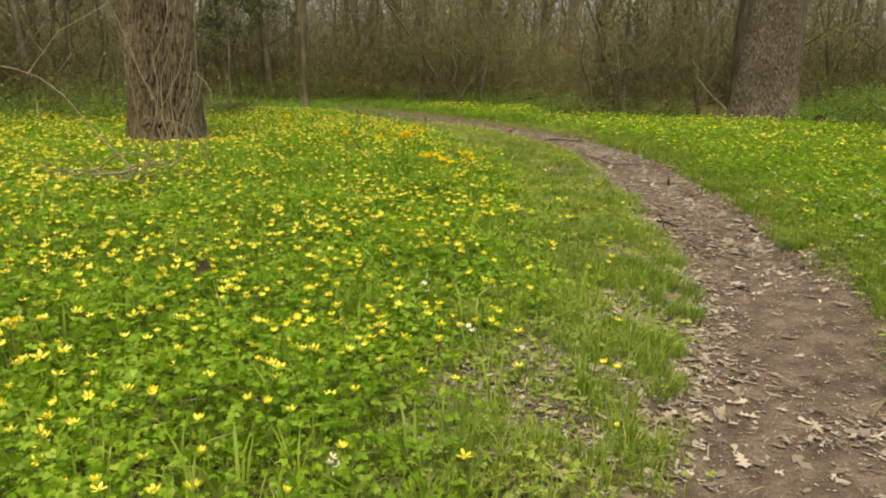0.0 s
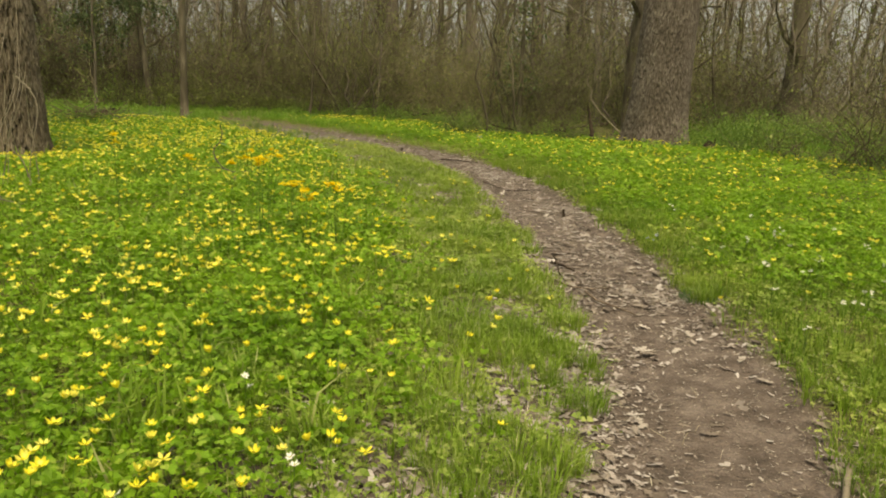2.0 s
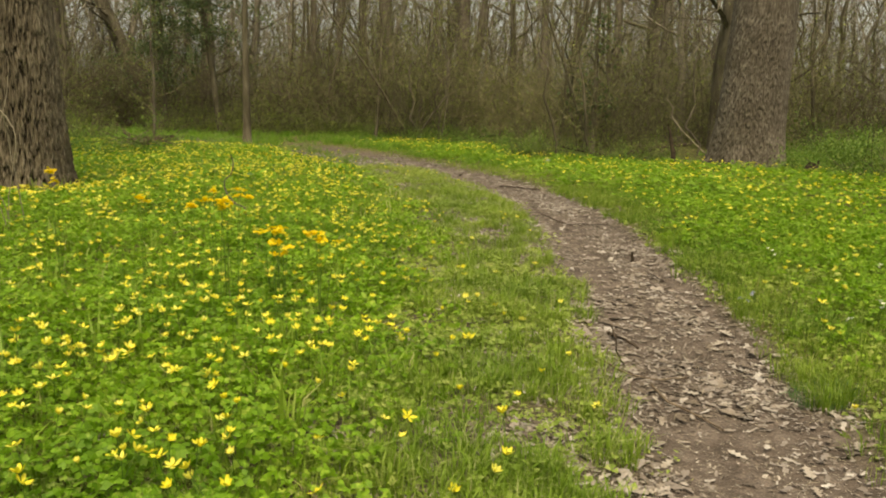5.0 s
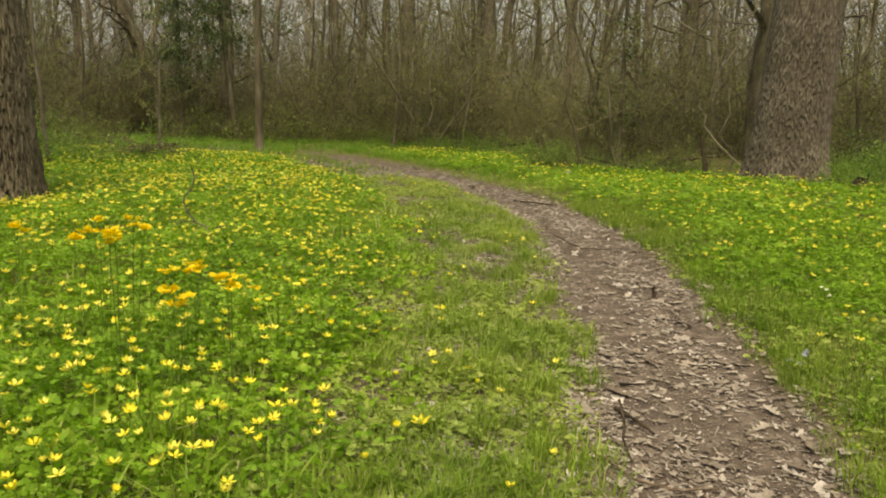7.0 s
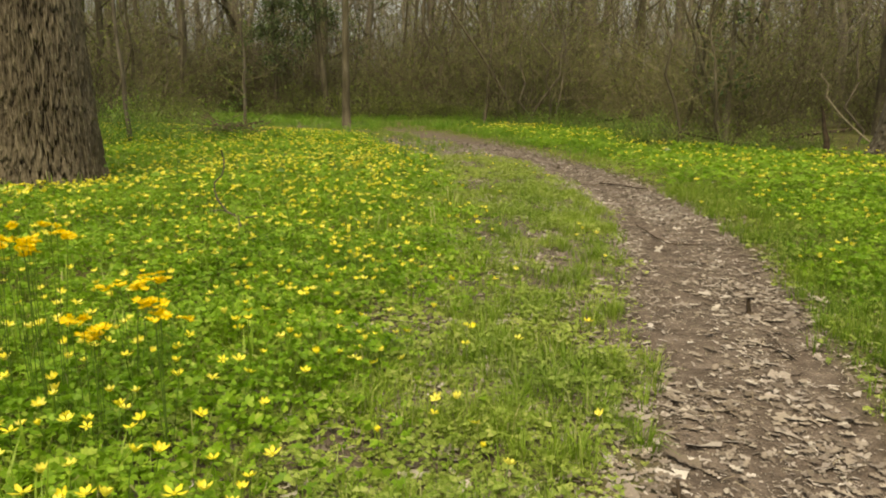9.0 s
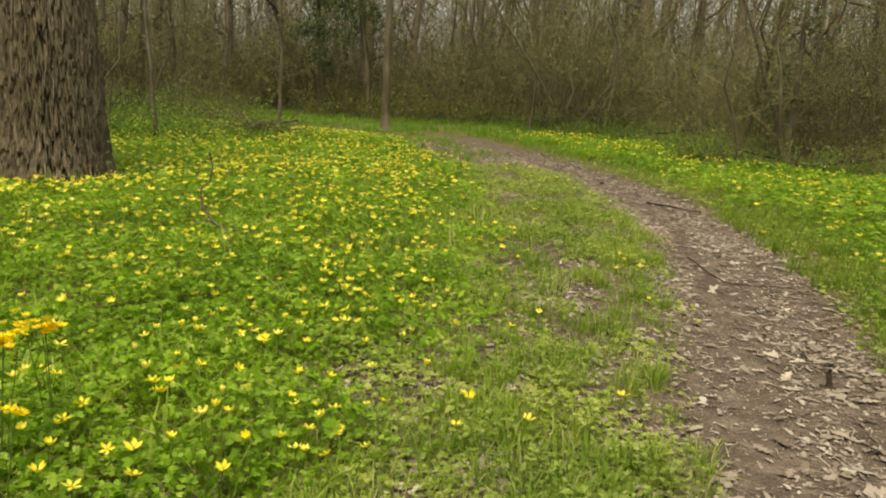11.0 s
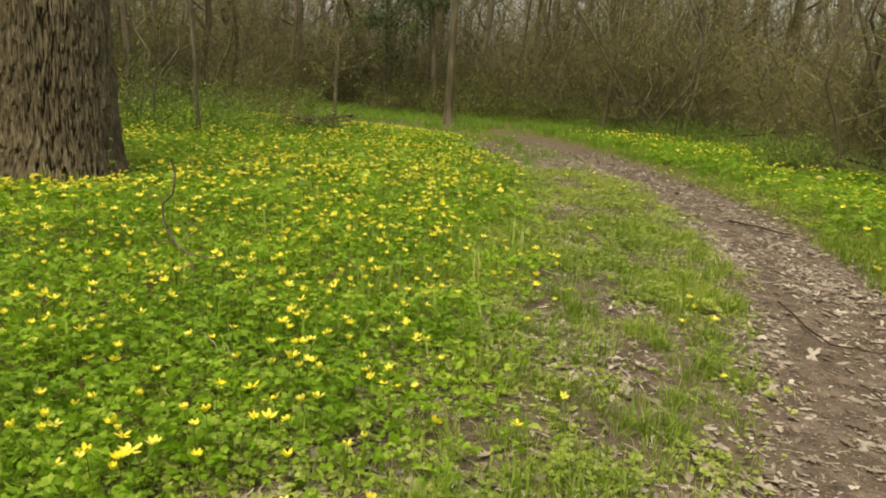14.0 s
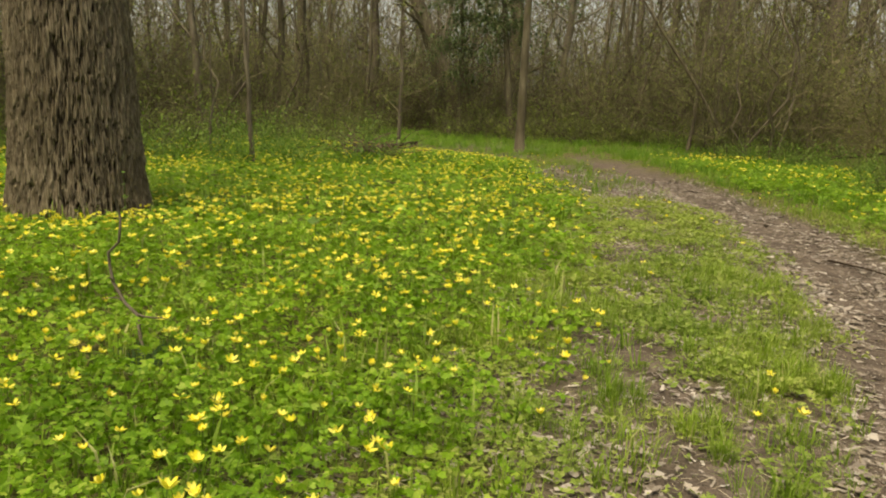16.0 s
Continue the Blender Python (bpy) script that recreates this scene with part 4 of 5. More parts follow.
def slim_tree(seed, r, height, lean=(0, 0), n_limb=10, lo=0.25, limb=1.6, leaf=120, bark=M_TRUNK, wob=0.03):
    """Meshes of a slender young tree: trunk, and crown with few small leaves."""
    rg = np.random.default_rng(seed)
    zz = np.linspace(-0.15, height, 14)
    off = np.cumsum(rg.normal(0, wob, (14, 2)), 0)
    ax_ = np.stack([off[:, 0] + lean[0] * zz, off[:, 1] + lean[1] * zz, zz], 1)
    ax_[:, :2] -= ax_[0, :2]
    rad = r * np.clip(1 - 0.85 * zz / height, 0.1, 1)
    rad[0] *= 1.25
    tv = tube(ax_, rad, 9)
    cv = limbs(rg, ax_, n_limb, r * 0.35, limb, lo, 4, 4)
    cm = [np.zeros(len(cv[1]), int)]
    if leaf:
        pick_ = cv[0][rg.integers(0, len(cv[0]), leaf)] + rg.normal(0, 0.07, (leaf, 3))
        lv, lf, _ = scatter(LEAF_SMALL, pick_, rg.uniform(0, 6.28, leaf), rg.normal(0, 0.8, leaf), 0.05 * rg.lognormal(0, 0.3, leaf))
        cv = join(cv, (lv, lf))
        cm.append(np.ones(len(lf), int))
    return mesh_of("trunk", *tv, [bark], smooth=True), mesh_of("crown", *cv, [bark if r > 0.05 else M_TWIG, M_BRUSHLEAF], np.concatenate(cm))


LEAF_SMALL = [(np.array([(-0.32, 0, 0), (0, -0.5, 0.05), (0.32, 0, 0), (0, 0.5, 0.05)]), [(0, 1, 2), (0, 2, 3)], np.zeros(2, int))]


def plant_tree(name, x, y, meshes, label, turn=0.0, scale=1.0, group=""):
    ob = tagged(new(name), label, "tree", group)
    part("trunk", meshes[0], ob)
    part("crown", meshes[1], ob)
    ob.matrix_basis = pose(x, y, ground_at(x, y) - 0.03, 0, 0, turn) @ Matrix.Scale(scale, 4)
    return ob


# the single slim tree where the path bends
plant_tree("young_tree", -4.33, 23.41, slim_tree(31, 0.118, 10, (0.006, 0), 9, 0.45, 1.8, 60, M_TRUNK, 0.008), "slim grey-brown young tree standing alone beside the path bend")
plant_tree("sapling", -5.96, 15.7, slim_tree(32, 0.042, 6, (-0.03, 0), 8, 0.5, 1.2, 120, M_PALE, 0.012), "slender pale sapling at the edge of the thicket")
plant_tree("sapling", -7.0, 15.9, slim_tree(33, 0.02, 3.6, (0.03, 0), 7, 0.4, 0.8, 100, M_PALE, 0.03), "thin bent sapling with a few young leaves")
plant_tree("sapling", -5.75, 19.8, slim_tree(34, 0.045, 4.2, (0.02, 0), 13, 0.2, 0.9, 420, M_PALE, 0.03), "crooked sapling with yellow-green young leaves")

# trunks that stand out of the thicket: x, y, radius, lean in x, pale or dark
TRUNKS = [(-0.93, 34, 0.40, 0.0, 1), (2.55, 36.3, 0.40, -0.01, 1), (2.75, 36.3, 0.26, 0.12, 1), (4.0, 30, 0.16, 0.0, 0), (0.3, 25.6, 0.045, -0.6, 0), (-0.9, 26.5, 0.05, 0.02, 0), (7.6, 29, 0.20, 0.0, 1), (5.6, 27, 0.06, 0.05, 0),
          (8.6, 21.5, 0.28, 0.0, 0), (-10.2, 33.5, 0.36, -0.4, 0), (-8.2, 33, 0.33, 0.02, 0), (-4.0, 36, 0.2, -0.02, 1), (-14, 32.5, 0.22, 0.02, 1), (-12, 24, 0.12, 0.06, 0), (-13.5, 27, 0.2, 0.03, 0), (5.0, 20.5, 0.04, -0.35, 0), (4.2, 21.5, 0.05, 0.12, 0),
          (12.5, 20, 0.28, 0.0, 0), (10.8, 24, 0.18, -0.03, 0), (14.5, 17.0, 0.35, 0.05, 0), (-10.4, 16.5, 0.16, 0.0, 0), (-12.5, 13, 0.26, 0.02, 0), (-11.0, 20, 0.10, -0.05, 1), (6.2, 36, 0.26, -0.04, 1), (10, 33, 0.3, 0.02, 0), (-2.2, 40, 0.3, 0.0, 0)]
for k, (x, y, r, ln, pale) in enumerate(TRUNKS):
    ms_ = slim_tree(200 + k, r, 9 + 16 * min(r, 0.35), (ln, 0), 10, 0.22, 2.6, 160, M_PALE if pale else M_TRUNK, 0.05)
    plant_tree("forest_tree", x, y, ms_, "pale grey bare woodland trunk behind thicket" if pale else "dark bare woodland trunk behind thicket", group="trees of the wood")

# more bare trunks, further in
DEEP = [slim_tree(260 + k, (0.07, 0.10, 0.14, 0.19, 0.12)[k], 11, (0.05 * (k - 2), 0), 14, 0.2, 2.8, 120, M_PALE if k % 3 == 1 else M_HAZE, 0.12) for k in range(5)]
rg = np.random.default_rng(66)
placed = 0
while placed < 52:
    x, y = rg.uniform(-26, 22), rg.uniform(24, 46)
    if float(wood(np.array([x]), np.array([y]))[0]) < 0.8 and y < 30 or math.hypot(x + 6.9, y - 28.2) < 2.5 or x < -2.5 and y < 32:
        continue
    k = rg.integers(0, 5)
    plant_tree("forest_tree", x, y, DEEP[k], "pale grey bare woodland trunk behind thicket" if k % 3 == 1 else "dark bare woodland trunk behind thicket", rg.uniform(0, 360), rg.uniform(0.8, 1.25), "trees of the wood")
    placed += 1

def glade(x, y):
    """The gap of low greenery beside the broad tree."""
    return 7.2 < x < 13.5 and 13.0 < y < 19.0


THIN = [slim_tree(300 + k, 0.03 + 0.012 * k, 4.5 + 0.9 * k, (0.06 * (k % 3 - 1), 0.04 * (k % 2)), 12, 0.15, 1.3, 220, M_TRUNK, 0.11) for k in range(6)]
placed = 0
rg = np.random.default_rng(77)
while placed < 135:
    x, y = rg.uniform(-24, 26), rg.uniform(4, 44)
    wd_ = float(wood(np.array([x]), np.array([y]))[0])
    if wd_ < 0.5 or math.hypot(x - RT[0], y - RT[1]) < 1.6 or glade(x, y):
        continue
    plant_tree("sapling", x, y, THIN[rg.integers(0, 6)], "thin bare woodland sapling in brown thicket", rg.uniform(0, 360), rg.uniform(0.75, 1.35), "saplings of the thicket")
    placed += 1


def brush(seed, stems, height, width, leaf, stem_mat, leaf_mat_, thick=0.007, subs=9, leaf_size=0.035):
    """Meshes of a twiggy shrub: stems and young leaves."""
    rg_ = np.random.default_rng(seed)
    st, tips = [], []
    for _ in range(stems):
        p_ = np.r_[rg_.normal(0, width * (0.26 if height > 2 else 0.12), 2), -0.05]
        w_ = np.r_[rg_.normal(0, 0.6 if height > 2 else 0.75, 2), 1.0]
        h_ = height * rg_.uniform(0.45, 1.1)
        pts = bent(rg_, p_, w_, h_, 6, 0.26, 0.0)
        r_ = thick * rg_.uniform(0.6, 1.6)
        st.append(tube(pts, np.linspace(r_, r_ * 0.4, 6), 3, False))
        tips.append(pts[1:])
        for _ in range(subs):
            t_ = bent(rg_, pts[rg_.integers(1, 6)], np.r_[rg_.normal(0, 0.7, 2), rg_.uniform(-0.1, 1.1)], h_ * rg_.uniform(0.12, 0.36), 3, 0.25, 0)
            st.append(tube(t_, np.linspace(r_ * 0.6, r_ * 0.25, 3), 3, False))
            tips.append(t_)
    T = np.concatenate(tips)
    L = T[rg_.integers(0, len(T), leaf)] + rg_.normal(0, 0.09, (leaf, 3))
    L[:, 2] = np.maximum(L[:, 2], 0.03)
    lv, lf, _ = scatter(LEAF_SMALL, L, rg_.uniform(0, 6.28, leaf), rg_.normal(0, 0.9, leaf), leaf_size * rg_.lognormal(0, 0.35, leaf))
    return mesh_of("branchwork", *join(*st), [stem_mat]), mesh_of("foliage", lv, lf, [leaf_mat_])


def plant_shrub(x, y, meshes, label, turn, scale, group="thicket shrubs", name="shrub"):
    ob = tagged(new(name), label, "shrub", group)
    part("branchwork", meshes[0], ob)
    part("foliage", meshes[1], ob)
    ob.matrix_basis = pose(x, y, ground_at(x, y) - 0.02, 0, 0, turn) @ Matrix.Scale(scale, 4)
    return ob


BRUSH = [brush(400 + k, 26, (2.9, 3.6, 2.5, 4.0)[k], (1.7, 1.9, 2.0, 1.7)[k], (2300, 2700, 1900, 2700)[k], (M_TWIG, M_TWIG, M_TRUNK, M_TRUNK)[k], (M_BRUSHLEAF, M_SPRING, M_BRUSHLEAF, M_BRUSHLEAF)[k], 0.007, 15) for k in range(4)]
LOW = [brush(420 + k, 18, (0.75, 1.1)[k], (1.3, 1.5)[k], (900, 1000)[k], M_TRUNK, M_SPRING, 0.005, 6, 0.03) for k in range(2)]
GREEN = [brush(430 + k, 14, (0.55, 0.9)[k], (0.9, 1.0)[k], (1300, 1500)[k], M_STEM, M_HERB, 0.004, 5, 0.024) for k in range(2)]
placed, tries = 0, 0
while placed < 215:
    x, y = rg.uniform(-19, 15), rg.uniform(6, 38)
    wd_ = float(wood(np.array([x]), np.array([y]))[0])
    if wd_ < 0.55 or math.hypot(x - RT[0], y - RT[1]) < 1.9 or glade(x, y) or math.hypot(x + 6.9, y - 28.2) < 2.6:
        continue
    plant_shrub(x, y, BRUSH[rg.integers(0, 4)], "brown twiggy shrub with sparse olive young leaves", rg.uniform(0, 360), rg.uniform(0.75, 1.25))
    placed += 1
placed = 0
while placed < 115:
    x, y = (rg.uniform(-16, -9), rg.uniform(8, 24)) if placed < 40 else (rg.uniform(-20, 2), rg.uniform(29, 42)) if placed < 90 else (rg.uniform(-16, 16), rg.uniform(-16, 6))
    if float(wood(np.array([x]), np.array([y]))[0]) < 0.5 or math.hypot(x + 6.9, y - 28.2) < 3:
        continue
    plant_shrub(x, y, BRUSH[2 + placed % 2], "brown twiggy shrub with sparse olive young leaves", rg.uniform(0, 360), rg.uniform(0.85, 1.3) + (0.35 if y > 28 else 0))
    if placed % 2:
        plant_tree("sapling", x + 1.0, y + 0.4, THIN[rg.integers(0, 6)], "thin bare woodland sapling in brown thicket", rg.uniform(0, 360), rg.uniform(0.8, 1.35), "saplings of the thicket")
    placed += 1
placed = 0
while placed < 70:
    x, y = rg.uniform(-16, 17), rg.uniform(5, 32)
    wd_ = float(wood(np.array([x]), np.array([y]))[0])
    if wd_ < 0.15 or wd_ > 0.97 or math.hypot(x - RT[0], y - RT[1]) < 1.3 or glade(x, y):
        continue
    plant_shrub(x, y, LOW[rg.integers(0, 2)], "low tangled brushwood at the thicket edge", rg.uniform(0, 360), rg.uniform(0.7, 1.2), "low brushwood", "brushwood")
    placed += 1

for k, (x, y) in enumerate([(-6.6, 15.4), (-5.5, 16.2), (-7.4, 16.4), (-4.9, 17.6), (-6.2, 17.2), (-8.2, 14.2), (9.2, 16.6), (8.6, 15.4), (10.2, 15.2), (2.0, 22.6), (3.6, 19.4), (-7.6, 18.4), (0.6, 24.2), (-7.0, 15.0), (-6.0, 15.3), (-6.9, 16.0), (-7.8, 15.3), (-5.9, 16.6), (-6.6, 17.0), (-8.6, 15.0), (-5.2, 17.0)]):
    plant_shrub(x, y, GREEN[k % 2], "leafy low green shrub at the thicket edge", 47 * k, 1.05 + 0.18 * (k % 4), "green undergrowth", "green_shrub")

rg = np.random.default_rng(58)
placed = 0
while placed < 120:
    x, y = rg.uniform(-13, 13), rg.uniform(8, 29)
    wd_ = float(wood(np.array([x]), np.array([y]))[0])
    if wd_ < 0.05 or wd_ > 0.9 or math.hypot(x - RT[0], y - RT[1]) < 1.2:
        continue
    plant_shrub(x, y, GREEN[rg.integers(0, 2)], "leafy low green shrub at the thicket edge", rg.uniform(0, 360), rg.uniform(0.45, 1.15), "green undergrowth", "green_shrub")
    placed += 1

for k in range(46):
    x, y = 8.0 + 0.12 * k + rg.normal(0, 0.3), 15.2 + 0.03 * k + rg.uniform(-0.6, 3.2)
    plant_shrub(x, y, GREEN[k % 2], "leafy low green shrub beside the broad grey tree", rg.uniform(0, 360), rg.uniform(0.8, 1.5), "green undergrowth", "green_shrub")

# leafy brushwood along the far side of the path and under the western thicket
for k in range(44):
    x, y = (rg.uniform(-9.5, 0.5), rg.uniform(28.2, 30.0)) if k < 24 else (rg.uniform(-10.5, -7.6), rg.uniform(15.5, 25))
    plant_shrub(x, y, LOW[k % 2], "low tangled brushwood at the thicket edge", rg.uniform(0, 360), rg.uniform(1.0, 1.7), "low brushwood", "brushwood")

# brown brushwood at the eastern rim of the flowers
for x, y, sc_ in ((6.3, 9.1, 0.55), (6.7, 9.8, 0.7), (6.2, 10.1, 0.5), (7.0, 9.0, 0.75)):
    plant_shrub(x, y, LOW[0], "low tangled brushwood at the thicket edge", 70 * x, sc_, "low brushwood", "brushwood")

# crooked pale stems that stand clear in front of the thicket
CROOKED = [slim_tree(500 + k, 0.020 + 0.007 * k, 5.0 + 0.8 * k, (0.14 * (k - 1), 0.0), 12, 0.18, 1.7, 260, (M_PALE, M_TRUNK)[k % 2], 0.17) for k in range(4)]
placed = 0
while placed < 40:
    x, y = rg.uniform(-13, 12), rg.uniform(15, 31)
    wd_ = float(wood(np.array([x]), np.array([y]))[0])
    if wd_ < 0.35 or wd_ > 0.999 and rg.random() < 0.7 or math.hypot(x - RT[0], y - RT[1]) < 1.4 or glade(x, y) or x > 6.5 and y < 15 or math.hypot(x + 6.9, y - 28.2) < 2.2:
        continue
    plant_tree("sapling", x, y, CROOKED[rg.integers(0, 4)], "crooked pale sapling leaning out of the thicket", rg.uniform(0, 360), rg.uniform(0.8, 1.2), "saplings of the thicket")
    placed += 1

# far woods all round: bare trunks and a haze of twigs
rg = np.random.default_rng(91)
bits = []
while len(bits) < 650:
    dist, an = rg.uniform(38, 95), rg.uniform(-3.1416, 3.1416)
    x, y = dist * math.sin(an), 8 + dist * math.cos(an)
    if abs(an) > 1.6 and rg.random() < 0.6:
        continue
    r = rg.uniform(0.05, 0.2)
    h = rg.uniform(7, 20)
    ln = rg.normal(0, 0.06, 2)
    bits.append(tube(bent(rg, (x, y, -0.6), (ln[0] * 2, ln[1] * 2, 1.0), h, 7, 0.09), np.linspace(r, r * 0.15, 7), 4, False))
for _ in range(30000):
    dist, an = rg.uniform(30, 72), rg.uniform(-1.5, 1.5)
    x, y = dist * math.sin(an), 8 + dist * math.cos(an)
    z_ = 11 * rg.random() ** 1.3
    ln = rg.uniform(1.0, 3.5)
    w_ = np.r_[rg.normal(0, 0.8, 2), 1.0]
    bits.append(tube(bent(rg, (x, y, z_ - 0.4), w_, ln, 3, 0.2), (0.028, 0.02, 0.01), 3, False))
bits = join(*bits)
far_n = 60000
dist, an = rg.uniform(34, 70, far_n), rg.uniform(-1.9, 1.9, far_n)
FL = np.stack([dist * np.sin(an), 8 + dist * np.cos(an), -0.3 + 10 * rg.random(far_n) ** 1.3], 1)
lv, lf, _ = scatter(LEAF_SMALL, FL, rg.uniform(0, 6.28, far_n), rg.normal(0, 0.9, far_n), 0.11 * rg.lognormal(0, 0.4, far_n))
both = join(bits, (lv, lf))
tagged(new("far_woods", mesh_of("far_woods", *both, [M_HAZE, M_BRUSHLEAF], np.r_[np.zeros(len(bits[1]), int), np.ones(len(lf), int)])), "distant bare brown woodland closing the view", "woods", kind="stuff")

# ---- single plants and dead wood of the clearing ----


def golden_clump(x, y, height, heads, width, seed):
    """A tall plant with a flat cluster of golden flowers."""
    rg_ = np.random.default_rng(seed)
    ob = tagged(new("golden_flower_clump"), "tall wild plant with clustered golden-orange flower heads", "wildflower", "golden flowers in the meadow")
    ob.location = (x, y, ground_at(x, y))
    tops = []
    for _ in range(max(2, heads // 6)):
        top = np.r_[rg_.normal(0, width * 0.5, 2), height * rg_.uniform(0.93, 1.03)]
        st = tube([(0.1 * top[0], 0.1 * top[1], -0.02), (0.6 * top[0], 0.6 * top[1], top[2] * 0.6), tuple(top)], (0.0018, 0.0016, 0.0012), 4, False)
        tops.append((top, part("stem", mesh_of("stem", *st, [M_STEM], smooth=True), ob)))
    star = [flower_template(seed + 50, 9, 1.2, False)]
    for k in range(heads):
        p_ = tops[k % len(tops)][0] + np.r_[rg_.normal(0, width * 0.24, 2), rg_.normal(0, 0.006)]
        V_, F_, I_ = star[0]
        hd = part("flower_head", mesh_of("flower_head", V_ * 0.015 * rg_.uniform(0.75, 1.2), F_, [M_ORANGE, M_CENTRE], I_), tops[k % len(tops)][1])
        hd.matrix_basis = Matrix.LocRotScale(p_, Euler((rg_.normal(0, 0.3), rg_.normal(0, 0.3), rg_.uniform(0, 6))), None)
    return ob


for k, (x, y, h, hd, wd_) in enumerate([(-1.29, 6.16, 0.62, 9, 0.05), (-0.83, 6.14, 0.50, 11, 0.06), (-0.52, 6.05, 0.46, 8, 0.05), (-0.36, 5.97, 0.545, 14, 0.06), (-0.27, 5.99, 0.55, 14, 0.06), (-0.31, 5.96, 0.51, 12, 0.06),
                                        (-0.11, 6.17, 0.33, 15, 0.07), (-0.12, 6.4, 0.29, 12, 0.07), (0.21, 5.82, 0.35, 18, 0.06), (0.03, 5.77, 0.285, 9, 0.05), (0.01, 5.74, 0.33, 9, 0.05)]):
    h -= ground_at(x, y)
    hd = int(2.0 * hd)
    golden_clump(x, y, h, hd, wd_, 600 + k)


def small_bloom(name, x, y, h, size, material, label, cat, petals=6, heads=3, seed=0):
    rg_ = np.random.default_rng(seed)
    ob = tagged(new(name), label, cat, "pale flowers beside the path")
    ob.location = (x, y, ground_at(x, y))
    for k in range(heads):
        top = np.r_[rg_.normal(0, 0.02, 2), h * rg_.uniform(0.8, 1.15)]
        st = tube([(0, 0, -0.02), (0.5 * top[0], 0.4 * top[1], 0.5 * h), tuple(top)], (0.003, 0.002, 0.0015), 4, False)
        stem_ = part("stem", mesh_of("stem", *st, [M_STEM]), ob)
        V_, F_, I_ = flower_template(seed + k, petals, 1.2, False)
        hd = part("flower_head", mesh_of("flower_head", V_ * size, F_, [material, M_CENTRE], I_), stem_)
        hd.matrix_basis = Matrix.LocRotScale(top, Euler((rg_.normal(0, 0.5), rg_.normal(0, 0.5), 0)), None)


for k, (x, y) in enumerate([(-0.09, 3.37), (-0.34, 2.65), (-0.29, 1.81), (0.11, 2.78), (3.19, 4.48), (2.75, 3.75), (2.5, 4.0), (2.75, 4.71), (3.62, 6.07), (3.53, 5.78), (3.32, 6.0), (3.0, 5.2), (3.9, 6.9), (3.4, 7.5), (3.05, 3.9), (3.3, 4.1), (2.95, 4.3), (3.5, 4.7), (3.75, 5.1), (3.15, 5.0), (3.45, 5.3), (2.9, 5.6), (4.1, 5.7), (3.8, 6.3), (2.6, 3.4), (2.85, 3.2), (3.1, 3.5), (4.3, 6.4)]):
    small_bloom("white_flower", x, y, 0.15, 0.015, M_WHITE, "small white woodland flowers on thin stalks", "wildflower", 6, 2 + k % 3, 700 + k)
for k, (x, y) in enumerate([(2.72, 6.35), (2.82, 6.42)]):
    small_bloom("violet", x, y, 0.09, 0.013, M_VIOLET, "pale violet flowers in grass at the path edge", "wildflower", 5, 4, 760 + k)


def stick(name, pts, r, label, material=M_WOOD, sides=6, cat="stick", rest=True, group=""):
    P_ = np.array(pts, float)
    t_, s_ = np.linspace(0, 1, len(P_)), np.linspace(0, 1, max(8, len(P_) * 3))
    C = np.stack([np.interp(s_, t_, P_[:, k]) for k in range(3)], 1)
    C += np.random.default_rng(int(1000 * abs(P_[0, 1]))).normal(0, r * 0.3, C.shape)
    if rest:
        C[:, 2] += land(C[:, 0], C[:, 1])
    V_, F_ = tube(C, r * np.linspace(1.05, 0.6, len(C)), sides)
    return tagged(new(name, mesh_of(name, V_, F_, [material], smooth=True)), label, cat, group)


# dead sticks on and beside the path
stick("fallen_stick", [(2.02, 3.0, 0.02), (1.86, 2.8, 0.025), (1.72, 2.62, 0.02), (1.58, 2.48, 0.02)], 0.013, "weathered grey stick lying on the trodden path", M_VINE)
stick("bark_piece", [(1.80, 6.02, 0.02), (1.84, 5.9, 0.03), (1.90, 5.78, 0.02)], 0.010, "dark curled piece of bark on the path", M_DARKWOOD, 7, "bark")
stick("fallen_stick", [(1.80, 5.98, 0.07), (1.80, 5.85, 0.03), (1.76, 5.7, 0.02), (1.76, 5.55, 0.015)], 0.006, "thin dark broken stick at the path edge", M_DARKWOOD)
stick("fallen_stick", [(1.60, 5.62, 0.02), (1.72, 5.42, 0.02), (1.86, 5.36, 0.015), (2.02, 5.38, 0.02)], 0.005, "thin forked brown twig lying on soil", M_WOOD)
stick("fallen_stick", [(1.82, 5.30, 0.02), (1.83, 5.12, 0.02), (1.93, 4.95, 0.015), (1.97, 4.82, 0.02)], 0.006, "thin curved dead twig on the path", M_WOOD)
stick("fallen_stick", [(2.13, 10.55, 0.03), (2.22, 10.13, 0.03), (2.31, 9.84, 0.03), (2.47, 9.77, 0.03), (2.72, 9.76, 0.03)], 0.0055, "long thin dark stick across the leafy path", M_DARKWOOD)
stick("fallen_stick", [(0.52, 8.05, 0.05), (0.58, 7.85, 0.04), (0.68, 7.86, 0.03), (0.82, 7.92, 0.02)], 0.0075, "short grey bent twig among low weeds", M_WOOD)
stick("fallen_stick", [(1.95, 13.6, 0.02), (2.3, 13.2, 0.03), (2.5, 13.0, 0.02)], 0.009, "dark stick across the path bend", M_DARKWOOD)
stick("fallen_stick", [(1.1, 7.35, 0.02), (1.3, 7.3, 0.02), (1.55, 7.33, 0.03)], 0.007, "thin brown twig on bare soil", M_WOOD)
stick("fallen_stick", [(0.35, 4.2, 0.03), (0.5, 4.05, 0.03), (0.6, 3.9, 0.02)], 0.007, "thin dead twig among grass", M_WOOD)

